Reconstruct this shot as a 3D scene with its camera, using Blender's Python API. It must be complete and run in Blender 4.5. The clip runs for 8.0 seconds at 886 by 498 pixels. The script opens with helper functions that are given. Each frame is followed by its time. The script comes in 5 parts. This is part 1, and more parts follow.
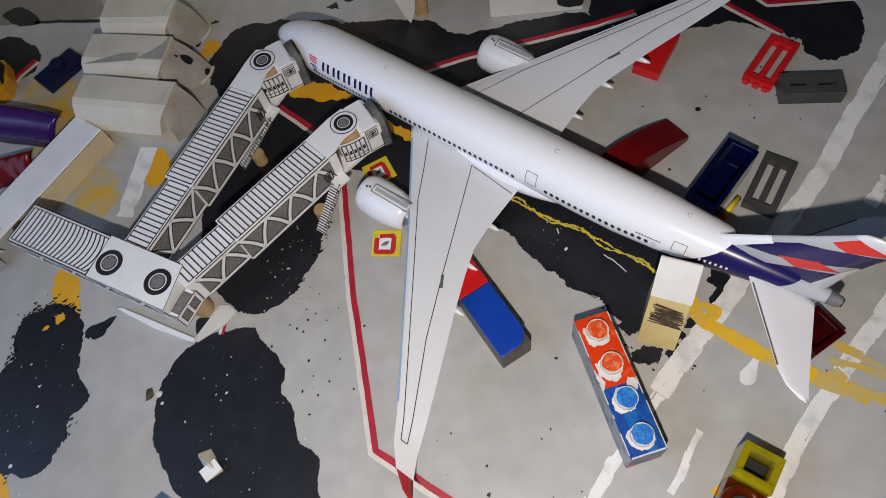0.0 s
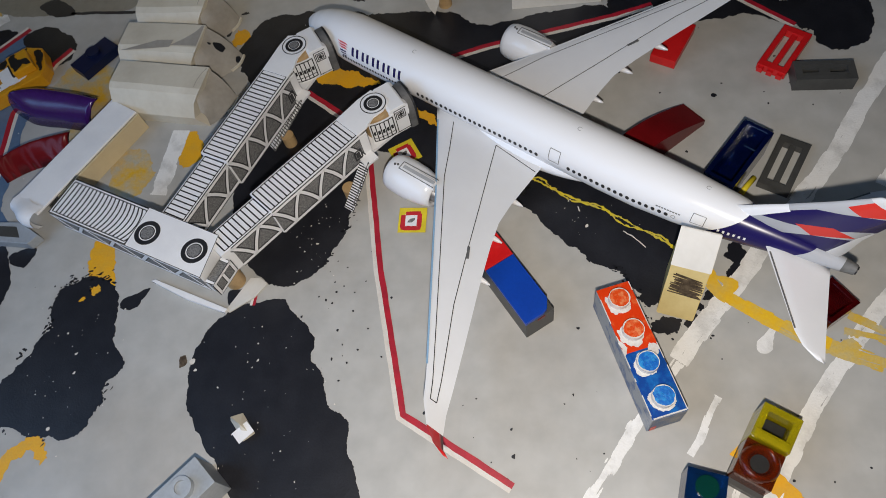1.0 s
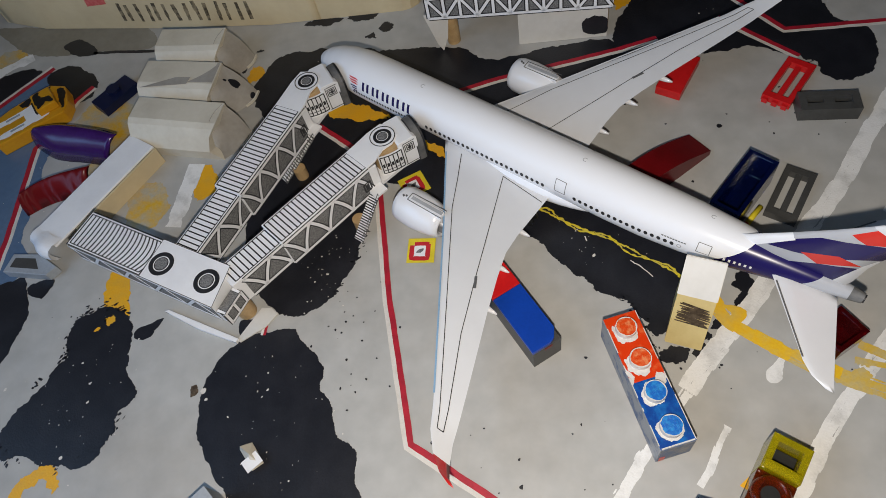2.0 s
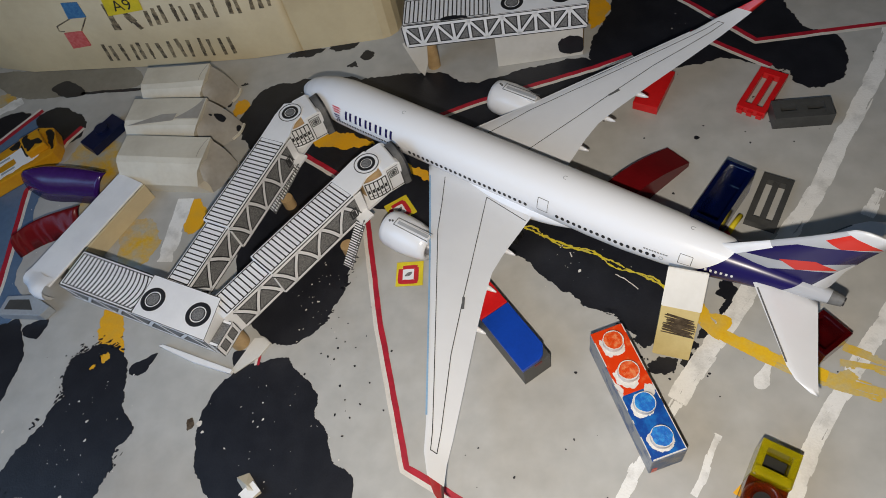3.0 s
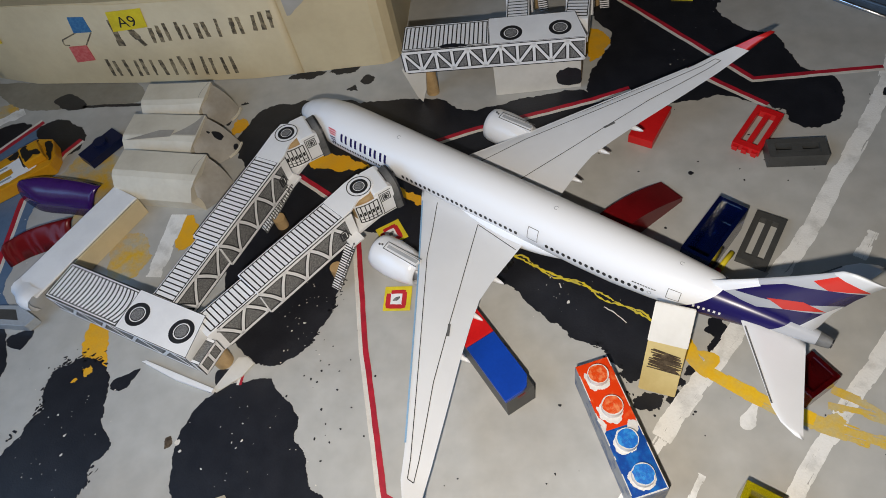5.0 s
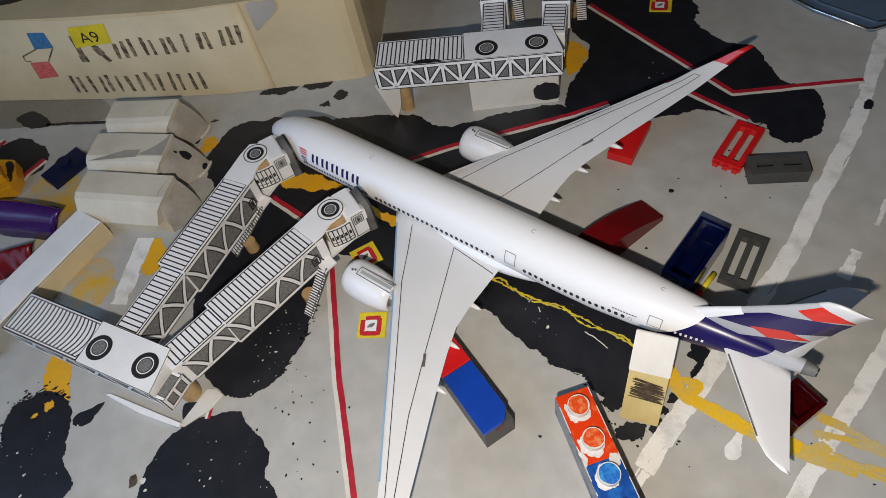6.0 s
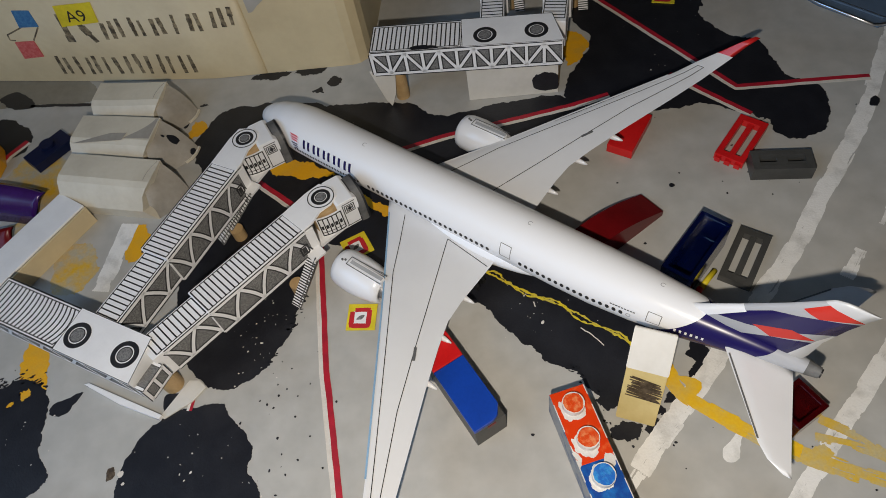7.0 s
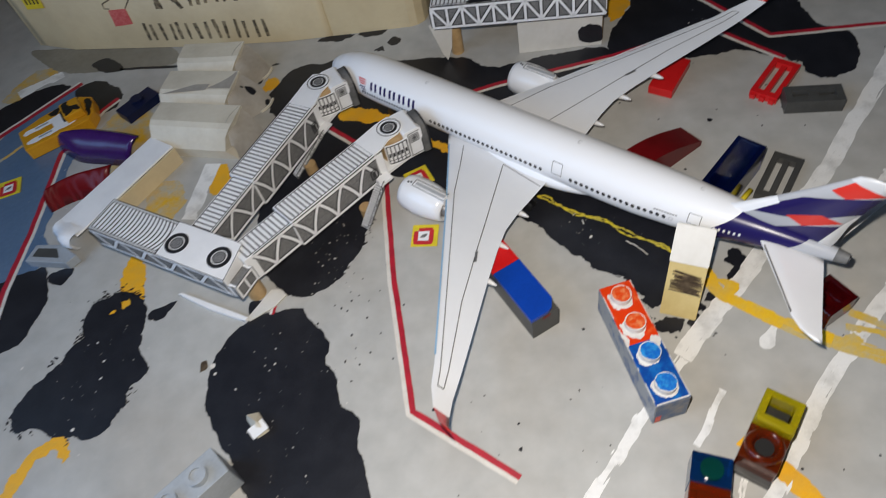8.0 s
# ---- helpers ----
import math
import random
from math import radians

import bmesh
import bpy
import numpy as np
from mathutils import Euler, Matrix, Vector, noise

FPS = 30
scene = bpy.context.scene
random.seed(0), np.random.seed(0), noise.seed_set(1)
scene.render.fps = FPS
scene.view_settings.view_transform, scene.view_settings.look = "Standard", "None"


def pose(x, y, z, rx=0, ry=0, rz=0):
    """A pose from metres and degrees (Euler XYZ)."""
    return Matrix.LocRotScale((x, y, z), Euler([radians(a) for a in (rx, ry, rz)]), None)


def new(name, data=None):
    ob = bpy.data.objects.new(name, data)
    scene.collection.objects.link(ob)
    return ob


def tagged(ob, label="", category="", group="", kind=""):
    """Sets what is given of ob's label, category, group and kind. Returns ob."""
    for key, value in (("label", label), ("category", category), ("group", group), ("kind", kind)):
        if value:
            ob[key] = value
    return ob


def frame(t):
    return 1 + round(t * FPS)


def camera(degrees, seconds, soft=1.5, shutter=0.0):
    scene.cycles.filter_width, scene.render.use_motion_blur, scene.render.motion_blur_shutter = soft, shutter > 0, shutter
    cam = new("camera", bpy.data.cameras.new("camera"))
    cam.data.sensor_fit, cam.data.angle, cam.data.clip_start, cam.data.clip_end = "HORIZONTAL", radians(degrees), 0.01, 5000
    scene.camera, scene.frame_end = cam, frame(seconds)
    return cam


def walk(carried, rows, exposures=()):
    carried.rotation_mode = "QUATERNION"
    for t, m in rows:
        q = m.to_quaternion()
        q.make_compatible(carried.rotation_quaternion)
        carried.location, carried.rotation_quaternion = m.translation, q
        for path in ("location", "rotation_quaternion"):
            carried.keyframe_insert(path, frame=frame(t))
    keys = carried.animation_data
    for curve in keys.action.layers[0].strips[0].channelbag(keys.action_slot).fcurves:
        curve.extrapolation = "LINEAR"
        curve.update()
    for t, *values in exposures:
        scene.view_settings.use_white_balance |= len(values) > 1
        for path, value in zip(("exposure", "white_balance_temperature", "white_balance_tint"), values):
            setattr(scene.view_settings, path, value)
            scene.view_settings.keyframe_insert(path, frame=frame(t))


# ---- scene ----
cam = camera(66.16, 8.0, soft=0.8, shutter=0.4)
# seconds, eye in metres, turn in degrees
PATH = [
    (0, 0.03028, 0.03117, 0.15694, 26.694, 7.104, -0.120),
    (0.5, 0.02772, 0.02481, 0.15744, 26.891, 7.071, 0.635),
    (1, 0.02485, 0.01863, 0.15792, 28.259, 7.119, 0.528),
    (1.5, 0.02629, 0.01715, 0.15873, 30.746, 7.838, 0.700),
    (2.8, 0.02923, 0.01752, 0.16031, 31.302, 8.736, 1.483),
    (3, 0.03048, 0.01682, 0.16131, 32.189, 9.662, -1.373),
    (3.5, 0.03221, 0.02001, 0.15975, 31.676, 9.048, -2.088),
    (4, 0.03572, 0.02324, 0.16391, 31.833, 9.224, -1.628),
    (4.2, 0.03495, 0.01846, 0.16339, 33.224, 9.334, -0.267),
    (5.3, 0.03413, 0.01732, 0.15840, 34.710, 8.443, 0.580),
    (5.5, 0.03475, 0.02047, 0.15768, 34.677, 8.363, 0.190),
    (6, 0.03652, 0.02572, 0.15825, 34.579, 8.102, -0.720),
    (6.5, 0.03652, 0.02274, 0.15807, 34.673, 7.651, -0.288),
    (7, 0.03599, 0.02766, 0.15291, 34.389, 7.074, -0.121),
    (7.5, 0.03266, 0.01050, 0.15221, 37.531, 6.920, 1.038),
    (8, 0.02906, -0.00464, 0.15316, 36.212, 9.144, 1.595),
]
# seconds, stops, kelvin, tint
EXPOSURES = [(0.0, -0.25, 6680, 14), (0.5, -0.15, 6660, 12), (1.0, -0.19, 6720, 11), (1.5, -0.19, 6760, 11), (3.0, -0.18, 6980, 10), (3.5, -0.06, 6820, 10), (4.0, -0.02, 6950, 10), (5.5, -0.03, 6880, 10), (6.0, -0.06, 6950, 11), (6.5, -0.19, 7050, 10), (7.0, -0.22, 7080, 10), (7.5, -0.29, 6970, 11), (8.0, -0.08, 6650, 10)]
walk(cam, [(t, pose(x, y, z, rx, ry, rz)) for t, x, y, z, rx, ry, rz in PATH], EXPOSURES)

# ---- light: a phone torch beside the lens, daylight from a window, an unseen fill disc overhead ----
world = bpy.data.worlds.new("world")
scene.world = world
world.use_nodes = True
world.node_tree.nodes["Background"].inputs[0].default_value = (0.9, 0.95, 1.0, 1)
world.node_tree.nodes["Background"].inputs[1].default_value = 0.02

torch = bpy.data.lights.new("phone_torch", "POINT")
torch.energy, torch.color, torch.shadow_soft_size = 1.19, (1.0, 0.945, 0.88), 0.0018
new("phone_torch", torch).location = (0.025, 0.005, 0.155)

# sky light in the opening of the room's window
sky = bpy.data.lights.new("window_daylight", "AREA")
sky.energy, sky.color, sky.shape, sky.size, sky.size_y = 1.5, (0.31, 0.57, 1.0), "RECTANGLE", 0.40, 0.40
new("window_daylight", sky).matrix_basis = pose(-0.305, -0.11, 0.28, 0, -90, 0)

scene.view_settings.exposure = 0.0


# ---- materials ----
from mathutils import geometry

def material(name, color, other=None, scale=200.0, rough=0.5, metal=0.0, bump=0.1, coat=0.0, fine=0.15, low=0.4, high=0.65, trans=0.0, spec=0.5):
    """Two colours mixed by large stains, with fine grain over both and a little relief."""
    m = bpy.data.materials.new(name)
    m.use_nodes = True
    nt = m.node_tree
    b = nt.nodes["Principled BSDF"]
    co = nt.nodes.new("ShaderNodeTexCoord")
    big = nt.nodes.new("ShaderNodeTexNoise")
    big.inputs["Scale"].default_value, big.inputs["Detail"].default_value, big.inputs["Roughness"].default_value = scale, 6, 0.6
    nt.links.new(co.outputs["Object"], big.inputs["Vector"])
    ramp = nt.nodes.new("ShaderNodeValToRGB")
    ramp.color_ramp.elements[0].position, ramp.color_ramp.elements[1].position = low, high
    ramp.color_ramp.elements[0].color = (*color, 1)
    ramp.color_ramp.elements[1].color = (*(other or [c * 0.85 for c in color]), 1)
    nt.links.new(big.outputs["Fac"], ramp.inputs["Fac"])
    grain = nt.nodes.new("ShaderNodeTexNoise")
    grain.inputs["Scale"].default_value, grain.inputs["Detail"].default_value = scale * 11, 3
    nt.links.new(co.outputs["Object"], grain.inputs["Vector"])
    mix = nt.nodes.new("ShaderNodeMix")
    mix.data_type, mix.blend_type = "RGBA", "OVERLAY"
    mix.inputs["Factor"].default_value = fine
    nt.links.new(ramp.outputs["Color"], mix.inputs["A"])
    nt.links.new(grain.outputs["Fac"], mix.inputs["B"])
    nt.links.new(mix.outputs["Result"], b.inputs["Base Color"])
    b.inputs["Roughness"].default_value, b.inputs["Metallic"].default_value = rough, metal
    b.inputs["Coat Weight"].default_value, b.inputs["Coat Roughness"].default_value = coat, 0.12
    b.inputs["Transmission Weight"].default_value = trans
    b.inputs["Specular IOR Level"].default_value = spec
    if bump:
        bp = nt.nodes.new("ShaderNodeBump")
        bp.inputs["Strength"].default_value, bp.inputs["Distance"].default_value = bump, 0.0003
        nt.links.new(grain.outputs["Fac"], bp.inputs["Height"])
        nt.links.new(bp.outputs["Normal"], b.inputs["Normal"])
    return m


FLOOR = material("grey_floor_paint", (0.44, 0.435, 0.41), (0.365, 0.33, 0.28), 14, 0.46, bump=0.1, fine=0.2, low=0.46, high=0.8)
DARK = material("dark_apron_paint", (0.0092, 0.0098, 0.0138), (0.0145, 0.0152, 0.020), 160, 0.40, bump=0.12, fine=0.3, spec=0.5)
YELLOW = material("yellow_paint", (0.80, 0.40, 0.012), (0.64, 0.36, 0.05), 180, 0.5, bump=0.2, low=0.45, high=0.8)
# blue-grey paint, its colour lightened in place of stronger window daylight
BLUE_FLOOR = material("lightened_blue_grey_paint", (0.085, 0.15, 0.25), (0.11, 0.175, 0.27), 60, 0.35, bump=0.15)
YELLOW_PALE = material("rubbed_lemon_paint", (0.66, 0.44, 0.06), (0.52, 0.44, 0.24), 160, 0.55, bump=0.2, low=0.42, high=0.62)
YELLOW_LINE = material("thin_lemon_paint", (0.80, 0.48, 0.02), (0.62, 0.45, 0.12), 130, 0.5, bump=0.2, low=0.46, high=0.72)
BROWN = material("dark_brown_stain", (0.045, 0.028, 0.015), (0.12, 0.085, 0.05), 900, 0.5, bump=0.1)
TRICKLE = material("bright_yellow_trickle", (0.70, 0.55, 0.03), (0.55, 0.45, 0.08), 500, 0.4, bump=0.1)
YELLOW_THIN = material("worn_yellow_paint", (0.66, 0.38, 0.02), (0.43, 0.40, 0.31), 130, 0.55, bump=0.2, low=0.36, high=0.6)
WHITE_LINE = material("white_line_paint", (0.80, 0.79, 0.76), (0.60, 0.59, 0.56), 170, 0.55, bump=0.3, low=0.48, high=0.68)
RED_LINE = material("red_marker", (0.45, 0.012, 0.03), (0.33, 0.01, 0.025), 300, 0.5, bump=0.1)
STRIPE_WHITE = material("white_stripe_paper", (0.68, 0.64, 0.58), (0.60, 0.55, 0.48), 250, 0.6, bump=0.1)
RED_PRINT = material("red_sign_print", (0.55, 0.02, 0.03), None, 300, 0.5)
PAPER = material("white_paper", (0.83, 0.835, 0.84), (0.77, 0.775, 0.785), 120, 0.6, bump=0.05, fine=0.06)
PAPER_OLD = material("old_white_card", (0.66, 0.61, 0.50), (0.57, 0.52, 0.42), 60, 0.55, bump=0.05, fine=0.08)
CARD_WHITE = material("white_card", (0.68, 0.66, 0.61), (0.60, 0.58, 0.53), 60, 0.55, bump=0.05, fine=0.08)
CREAM = material("cream_card", (0.63, 0.525, 0.33), (0.55, 0.45, 0.28), 40, 0.5, bump=0.05, fine=0.06)
CREAM_PAINT = material("yellowed_cream_plastic", (0.66, 0.52, 0.23), (0.60, 0.46, 0.19), 150, 0.4, bump=0.03, fine=0.05)
INK = material("black_print", (0.012, 0.012, 0.014), (0.02, 0.02, 0.022), 300, 0.5, bump=0.0)
INK_WORN = material("brown_marker", (0.07, 0.055, 0.036), (0.30, 0.24, 0.15), 420, 0.6, bump=0.0, low=0.42, high=0.62)
PRINT_GREY = material("grey_print", (0.10, 0.10, 0.10), (0.24, 0.24, 0.235), 2600, 0.6, bump=0.0, low=0.4, high=0.6)
HOOD_GREY = material("grey_hood_card", (0.10, 0.10, 0.10), (0.16, 0.16, 0.155), 200, 0.6)
TAN = material("bare_wood", (0.50, 0.34, 0.17), (0.40, 0.26, 0.12), 300, 0.55, bump=0.2)
WHITE_GLOSS = material("glossy_white_enamel", (0.82, 0.825, 0.835), (0.79, 0.795, 0.81), 40, 0.28, bump=0.0, coat=0.4, fine=0.02)
WING_GREY = material("light_grey_enamel", (0.73, 0.735, 0.74), (0.69, 0.695, 0.705), 45, 0.38, bump=0.0, coat=0.15, fine=0.03)
SLOT_GREY = material("pale_slot_grey", (0.40, 0.41, 0.42), None, 200, 0.5)
NAVY = material("navy_enamel", (0.014, 0.010, 0.085), (0.016, 0.012, 0.10), 60, 0.25, bump=0.0, coat=0.4)
LIVERY_RED = material("red_enamel", (0.62, 0.02, 0.02), None, 60, 0.3, bump=0.0, coat=0.3)
STEEL = material("grey_metal", (0.30, 0.30, 0.31), (0.22, 0.22, 0.23), 300, 0.4, metal=0.6)
BLACK = material("black_plastic", (0.012, 0.012, 0.012), None, 200, 0.45)
BRICK_GREY = material("dark_grey_plastic", (0.065, 0.065, 0.062), (0.05, 0.05, 0.047), 150, 0.4, bump=0.03, spec=0.35)
BRICK_LIGHT = material("light_grey_plastic", (0.34, 0.37, 0.40), (0.29, 0.32, 0.35), 120, 0.35, bump=0.03)
BRICK_RED = material("red_plastic", (0.62, 0.012, 0.014), (0.54, 0.008, 0.01), 120, 0.35, bump=0.03)
BRICK_DARKRED = material("dark_red_plastic", (0.15, 0.004, 0.006), (0.11, 0.003, 0.004), 120, 0.32, bump=0.03, spec=0.35)
BRICK_BLUE = material("blue_plastic", (0.002, 0.048, 0.35), (0.002, 0.042, 0.31), 120, 0.35, bump=0.03)
BRICK_NAVY = material("navy_plastic", (0.005, 0.009, 0.04), (0.004, 0.008, 0.032), 120, 0.4, bump=0.03, spec=0.25)
PURPLE = material("purple_plastic", (0.045, 0.008, 0.12), (0.035, 0.006, 0.095), 80, 0.2, bump=0.02, coat=0.2)
ORANGE_WASH = material("worn_orange_paint", (0.68, 0.040, 0.003), (0.76, 0.17, 0.05), 420, 0.33, bump=0.2, low=0.56, high=0.76)
BLUE_WASH = material("worn_blue_paint", (0.002, 0.055, 0.28), (0.005, 0.14, 0.44), 300, 0.33, bump=0.2, low=0.46, high=0.66)
BLUE_STUD = material("thin_azure_paint", (0.004, 0.13, 0.50), (0.025, 0.28, 0.64), 700, 0.33, bump=0.3, low=0.44, high=0.62)
ORANGE_STUD = material("thin_orange_paint", (0.70, 0.065, 0.006), (0.78, 0.24, 0.09), 800, 0.33, bump=0.3, low=0.46, high=0.64)
BARE_WHITE = material("bare_white_plastic", (0.72, 0.70, 0.66), (0.60, 0.56, 0.52), 350, 0.4, bump=0.1)
TOY_ORANGE = material("orange_yellow_plastic", (0.62, 0.30, 0.012), (0.55, 0.25, 0.01), 100, 0.35, bump=0.03)
# scuffed grey brick end; the blue stands for its glossy reflection
END_WASH = material("scuffed_grey_plastic_blue_sheen", (0.05, 0.10, 0.20), (0.24, 0.22, 0.20), 240, 0.4, bump=0.15, low=0.42, high=0.6)
SIDE_WASH = material("streaked_blue_grey_plastic", (0.26, 0.27, 0.28), (0.04, 0.09, 0.20), 260, 0.4, bump=0.1, low=0.5, high=0.62)
OLIVE = material("olive_grey_tone", (0.23, 0.21, 0.165), (0.28, 0.26, 0.21), 40, 0.55, bump=0.15)
FLAP_GREY = material("grey_painted_card", (0.37, 0.345, 0.305), (0.31, 0.285, 0.245), 60, 0.6, bump=0.1)
STICKER = material("yellow_sticker", (0.75, 0.60, 0.03), None, 200, 0.5, bump=0.02)
FLAG_BLUE = material("blue_pencil", (0.03, 0.14, 0.33), (0.06, 0.22, 0.42), 900, 0.6, bump=0.0)
FLAG_RED = material("red_pencil", (0.58, 0.09, 0.09), (0.66, 0.18, 0.16), 900, 0.6, bump=0.0)
WALL = material("plain_wall_paint", (0.30, 0.28, 0.25), (0.27, 0.25, 0.22), 3, 0.8)
FOLDER = material("blue_grey_folder", (0.10, 0.15, 0.22), (0.07, 0.11, 0.17), 30, 0.25, coat=0.4)
CHROME = material("chromed_edge", (0.7, 0.72, 0.75), None, 50, 0.15, metal=1.0, bump=0.0)


def tinted(name, color, clear=0.85):
    """Clear coloured plastic."""
    m = material(name, color, None, 150, 0.12, trans=clear, bump=0.02)
    m.node_tree.nodes["Principled BSDF"].inputs["IOR"].default_value = 1.45
    return m


CLEAR_BLUE = tinted("clear_blue_plastic", (0.004, 0.02, 0.17))
CLEAR_YELLOW = tinted("clear_yellow_plastic", (0.70, 0.58, 0.014), 0.68)
CLEAR_ORANGE = tinted("clear_orange_plastic", (0.44, 0.06, 0.010), 0.85)
CLEAR_RED = tinted("clear_red_plastic", (0.22, 0.006, 0.01))
CLEAR_SEA = tinted("clear_sea_blue_plastic", (0.008, 0.085, 0.30))
CLEAR_TEAL = tinted("clear_teal_plastic", (0.01, 0.22, 0.16))


def livery(name, ground_color, rules):
    """Masked paint: each rule (colour, half-planes) covers where a * x + b * z > c, in millimetres, holds for all its half-planes."""
    m = material(name, (0.5, 0.5, 0.5), None, 40, 0.26, bump=0.0, coat=0.0, spec=0.3)
    nt = m.node_tree
    co = nt.nodes.new("ShaderNodeTexCoord")
    color = None
    for paint, planes in rules:
        mask = None
        for a, b, c in planes:
            dot = nt.nodes.new("ShaderNodeVectorMath")
            dot.operation = "DOT_PRODUCT"
            dot.inputs[1].default_value = (a * 1000, 0, b * 1000)
            nt.links.new(co.outputs["Object"], dot.inputs[0])
            over = nt.nodes.new("ShaderNodeMath")
            over.operation = "GREATER_THAN"
            over.inputs[1].default_value = c
            nt.links.new(dot.outputs["Value"], over.inputs[0])
            if mask is None:
                mask = over.outputs[0]
            else:
                both = nt.nodes.new("ShaderNodeMath")
                both.operation = "MULTIPLY"
                nt.links.new(mask, both.inputs[0])
                nt.links.new(over.outputs[0], both.inputs[1])
                mask = both.outputs[0]
        mix = nt.nodes.new("ShaderNodeMix")
        mix.data_type = "RGBA"
        mix.inputs["A"].default_value = (*ground_color, 1)
        mix.inputs["B"].default_value = (*paint, 1)
        nt.links.new(mask, mix.inputs["Factor"])
        if color is not None:
            nt.links.new(color, mix.inputs["A"])
        color = mix.outputs["Result"]
    nt.links.new(color, nt.nodes["Principled BSDF"].inputs["Base Color"])
    return m


# ---- building helpers: lengths below are in millimetres ----
MM = 0.001


def part(name, bm, mat, parent=None, label="", smooth=False):
    """One mesh object from a bmesh in millimetres."""
    for v in bm.verts:
        v.co *= MM
    me = bpy.data.meshes.new(name)
    bmesh.ops.recalc_face_normals(bm, faces=bm.faces)
    for f in bm.faces:
        f.smooth = smooth
    bm.to_mesh(me)
    bm.free()
    me.materials.append(mat)
    ob = new(name, me)
    if parent:
        ob.parent = parent
    if label:
        ob["label"] = label
    return ob


def base(name, x, y, z=0.0, rz=0.0, label="", category="", group="", kind=""):
    e = new(name)
    e.empty_display_size = 0.005
    e.matrix_basis = pose(x * MM, y * MM, z * MM, 0, 0, rz)
    return tagged(e, label, category, group, kind)


def prism(points, z0, z1, bm=None, bevel=0.0):
    """Upright prism over a plan outline."""
    bm = bm or bmesh.new()
    lo = [bm.verts.new((x, y, z0)) for x, y in points]
    hi = [bm.verts.new((x, y, z1)) for x, y in points]
    n = len(points)
    bm.faces.new(lo[::-1]), bm.faces.new(hi)
    for i in range(n):
        bm.faces.new((lo[i], lo[(i + 1) % n], hi[(i + 1) % n], hi[i]))
    if bevel:
        bmesh.ops.bevel(bm, geom=list(bm.edges), offset=bevel, segments=2, affect="EDGES", profile=0.6)
    return bm


def box(x0, x1, y0, y1, z0, z1, bevel=0.0, bm=None):
    return prism([(x0, y0), (x1, y0), (x1, y1), (x0, y1)], z0, z1, bm, bevel)


def section(points, y0, y1, bevel=0.0):
    """Prism along y over an outline in x, z."""
    bm = bmesh.new()
    a = [bm.verts.new((x, y0, z)) for x, z in points]
    b = [bm.verts.new((x, y1, z)) for x, z in points]
    n = len(points)
    bm.faces.new(a), bm.faces.new(b[::-1])
    for i in range(n):
        bm.faces.new((a[i], b[i], b[(i + 1) % n], a[(i + 1) % n]))
    if bevel:
        bmesh.ops.bevel(bm, geom=list(bm.edges), offset=bevel, segments=2, affect="EDGES", profile=0.6)
    return bm


def disc(x, y, z, r, h=0.05, n=28, bm=None):
    return prism([(x + r * math.cos(2 * math.pi * i / n), y + r * math.sin(2 * math.pi * i / n)) for i in range(n)], z, z + h, bm)


def ring(x, y, z, r0, r1, h=0.05, n=32):
    bm = bmesh.new()
    v = [[bm.verts.new((x + r * math.cos(2 * math.pi * i / n), y + r * math.sin(2 * math.pi * i / n), zz)) for i in range(n)] for r, zz in ((r0, z), (r0, z + h), (r1, z + h), (r1, z))]
    for k in range(4):
        for i in range(n):
            bm.faces.new((v[k][i], v[k][(i + 1) % n], v[(k + 1) % 4][(i + 1) % n], v[(k + 1) % 4][i]))
    return bm


def bar(bm, p, q, half, up=(0, 0, 1), thick=0.06):
    """Thin flat bar from p to q, lying in the plane whose normal is up."""
    p, q, up = Vector(p), Vector(q), Vector(up).normalized()
    side = (q - p).cross(up).normalized() * half
    a = [bm.verts.new(v) for v in (p + side, q + side, q - side, p - side)]
    b = [bm.verts.new(v.co + up * thick) for v in a]
    bm.faces.new(b)
    for i in range(4):
        bm.faces.new((a[i], a[(i + 1) % 4], b[(i + 1) % 4], b[i]))


def tube(bm, points, r, n=10):
    pts = [Vector(p) for p in points]
    rings = []
    for i, p in enumerate(pts):
        d = (pts[min(i + 1, len(pts) - 1)] - pts[max(i - 1, 0)]).normalized()
        s = d.cross(Vector((0.13, 0.21, 0.97))).normalized()
        t = d.cross(s)
        rings.append([bm.verts.new(p + (s * math.cos(2 * math.pi * k / n) + t * math.sin(2 * math.pi * k / n)) * r) for k in range(n)])
    for a, b in zip(rings, rings[1:]):
        for k in range(n):
            bm.faces.new((a[k], a[(k + 1) % n], b[(k + 1) % n], b[k]))
    bm.faces.new(rings[0]), bm.faces.new(rings[-1])


def smooth_loop(points, steps=10, closed=True):
    """Catmull-Rom curve through plan points."""
    n, out = len(points), []
    for i in range(n if closed else n - 1):
        p = [Vector(points[(i + k) % n] if closed else points[min(max(i + k, 0), n - 1)]) for k in (-1, 0, 1, 2)]
        for s in range(steps):
            t = s / steps
            out.append(0.5 * (2 * p[1] + (p[2] - p[0]) * t + (2 * p[0] - 5 * p[1] + 4 * p[2] - p[3]) * t * t + (3 * p[1] - p[0] - 3 * p[2] + p[3]) * t ** 3))
    if not closed:
        out.append(Vector(points[-1]))
    return out


def ragged(points, amount, size):
    """Moves plan points by layered noise, for brushed edges."""
    out = []
    for p in points:
        d = Vector((0, 0, 0))
        for k, w in ((1, 1.0), (2.7, 0.55), (7.0, 0.32), (17.0, 0.2)):
            d += w * noise.noise_vector((p[0] * k / size, p[1] * k / size, 3.7 * k))
        out.append((p[0] + d.x * amount, p[1] + d.y * amount))
    return out


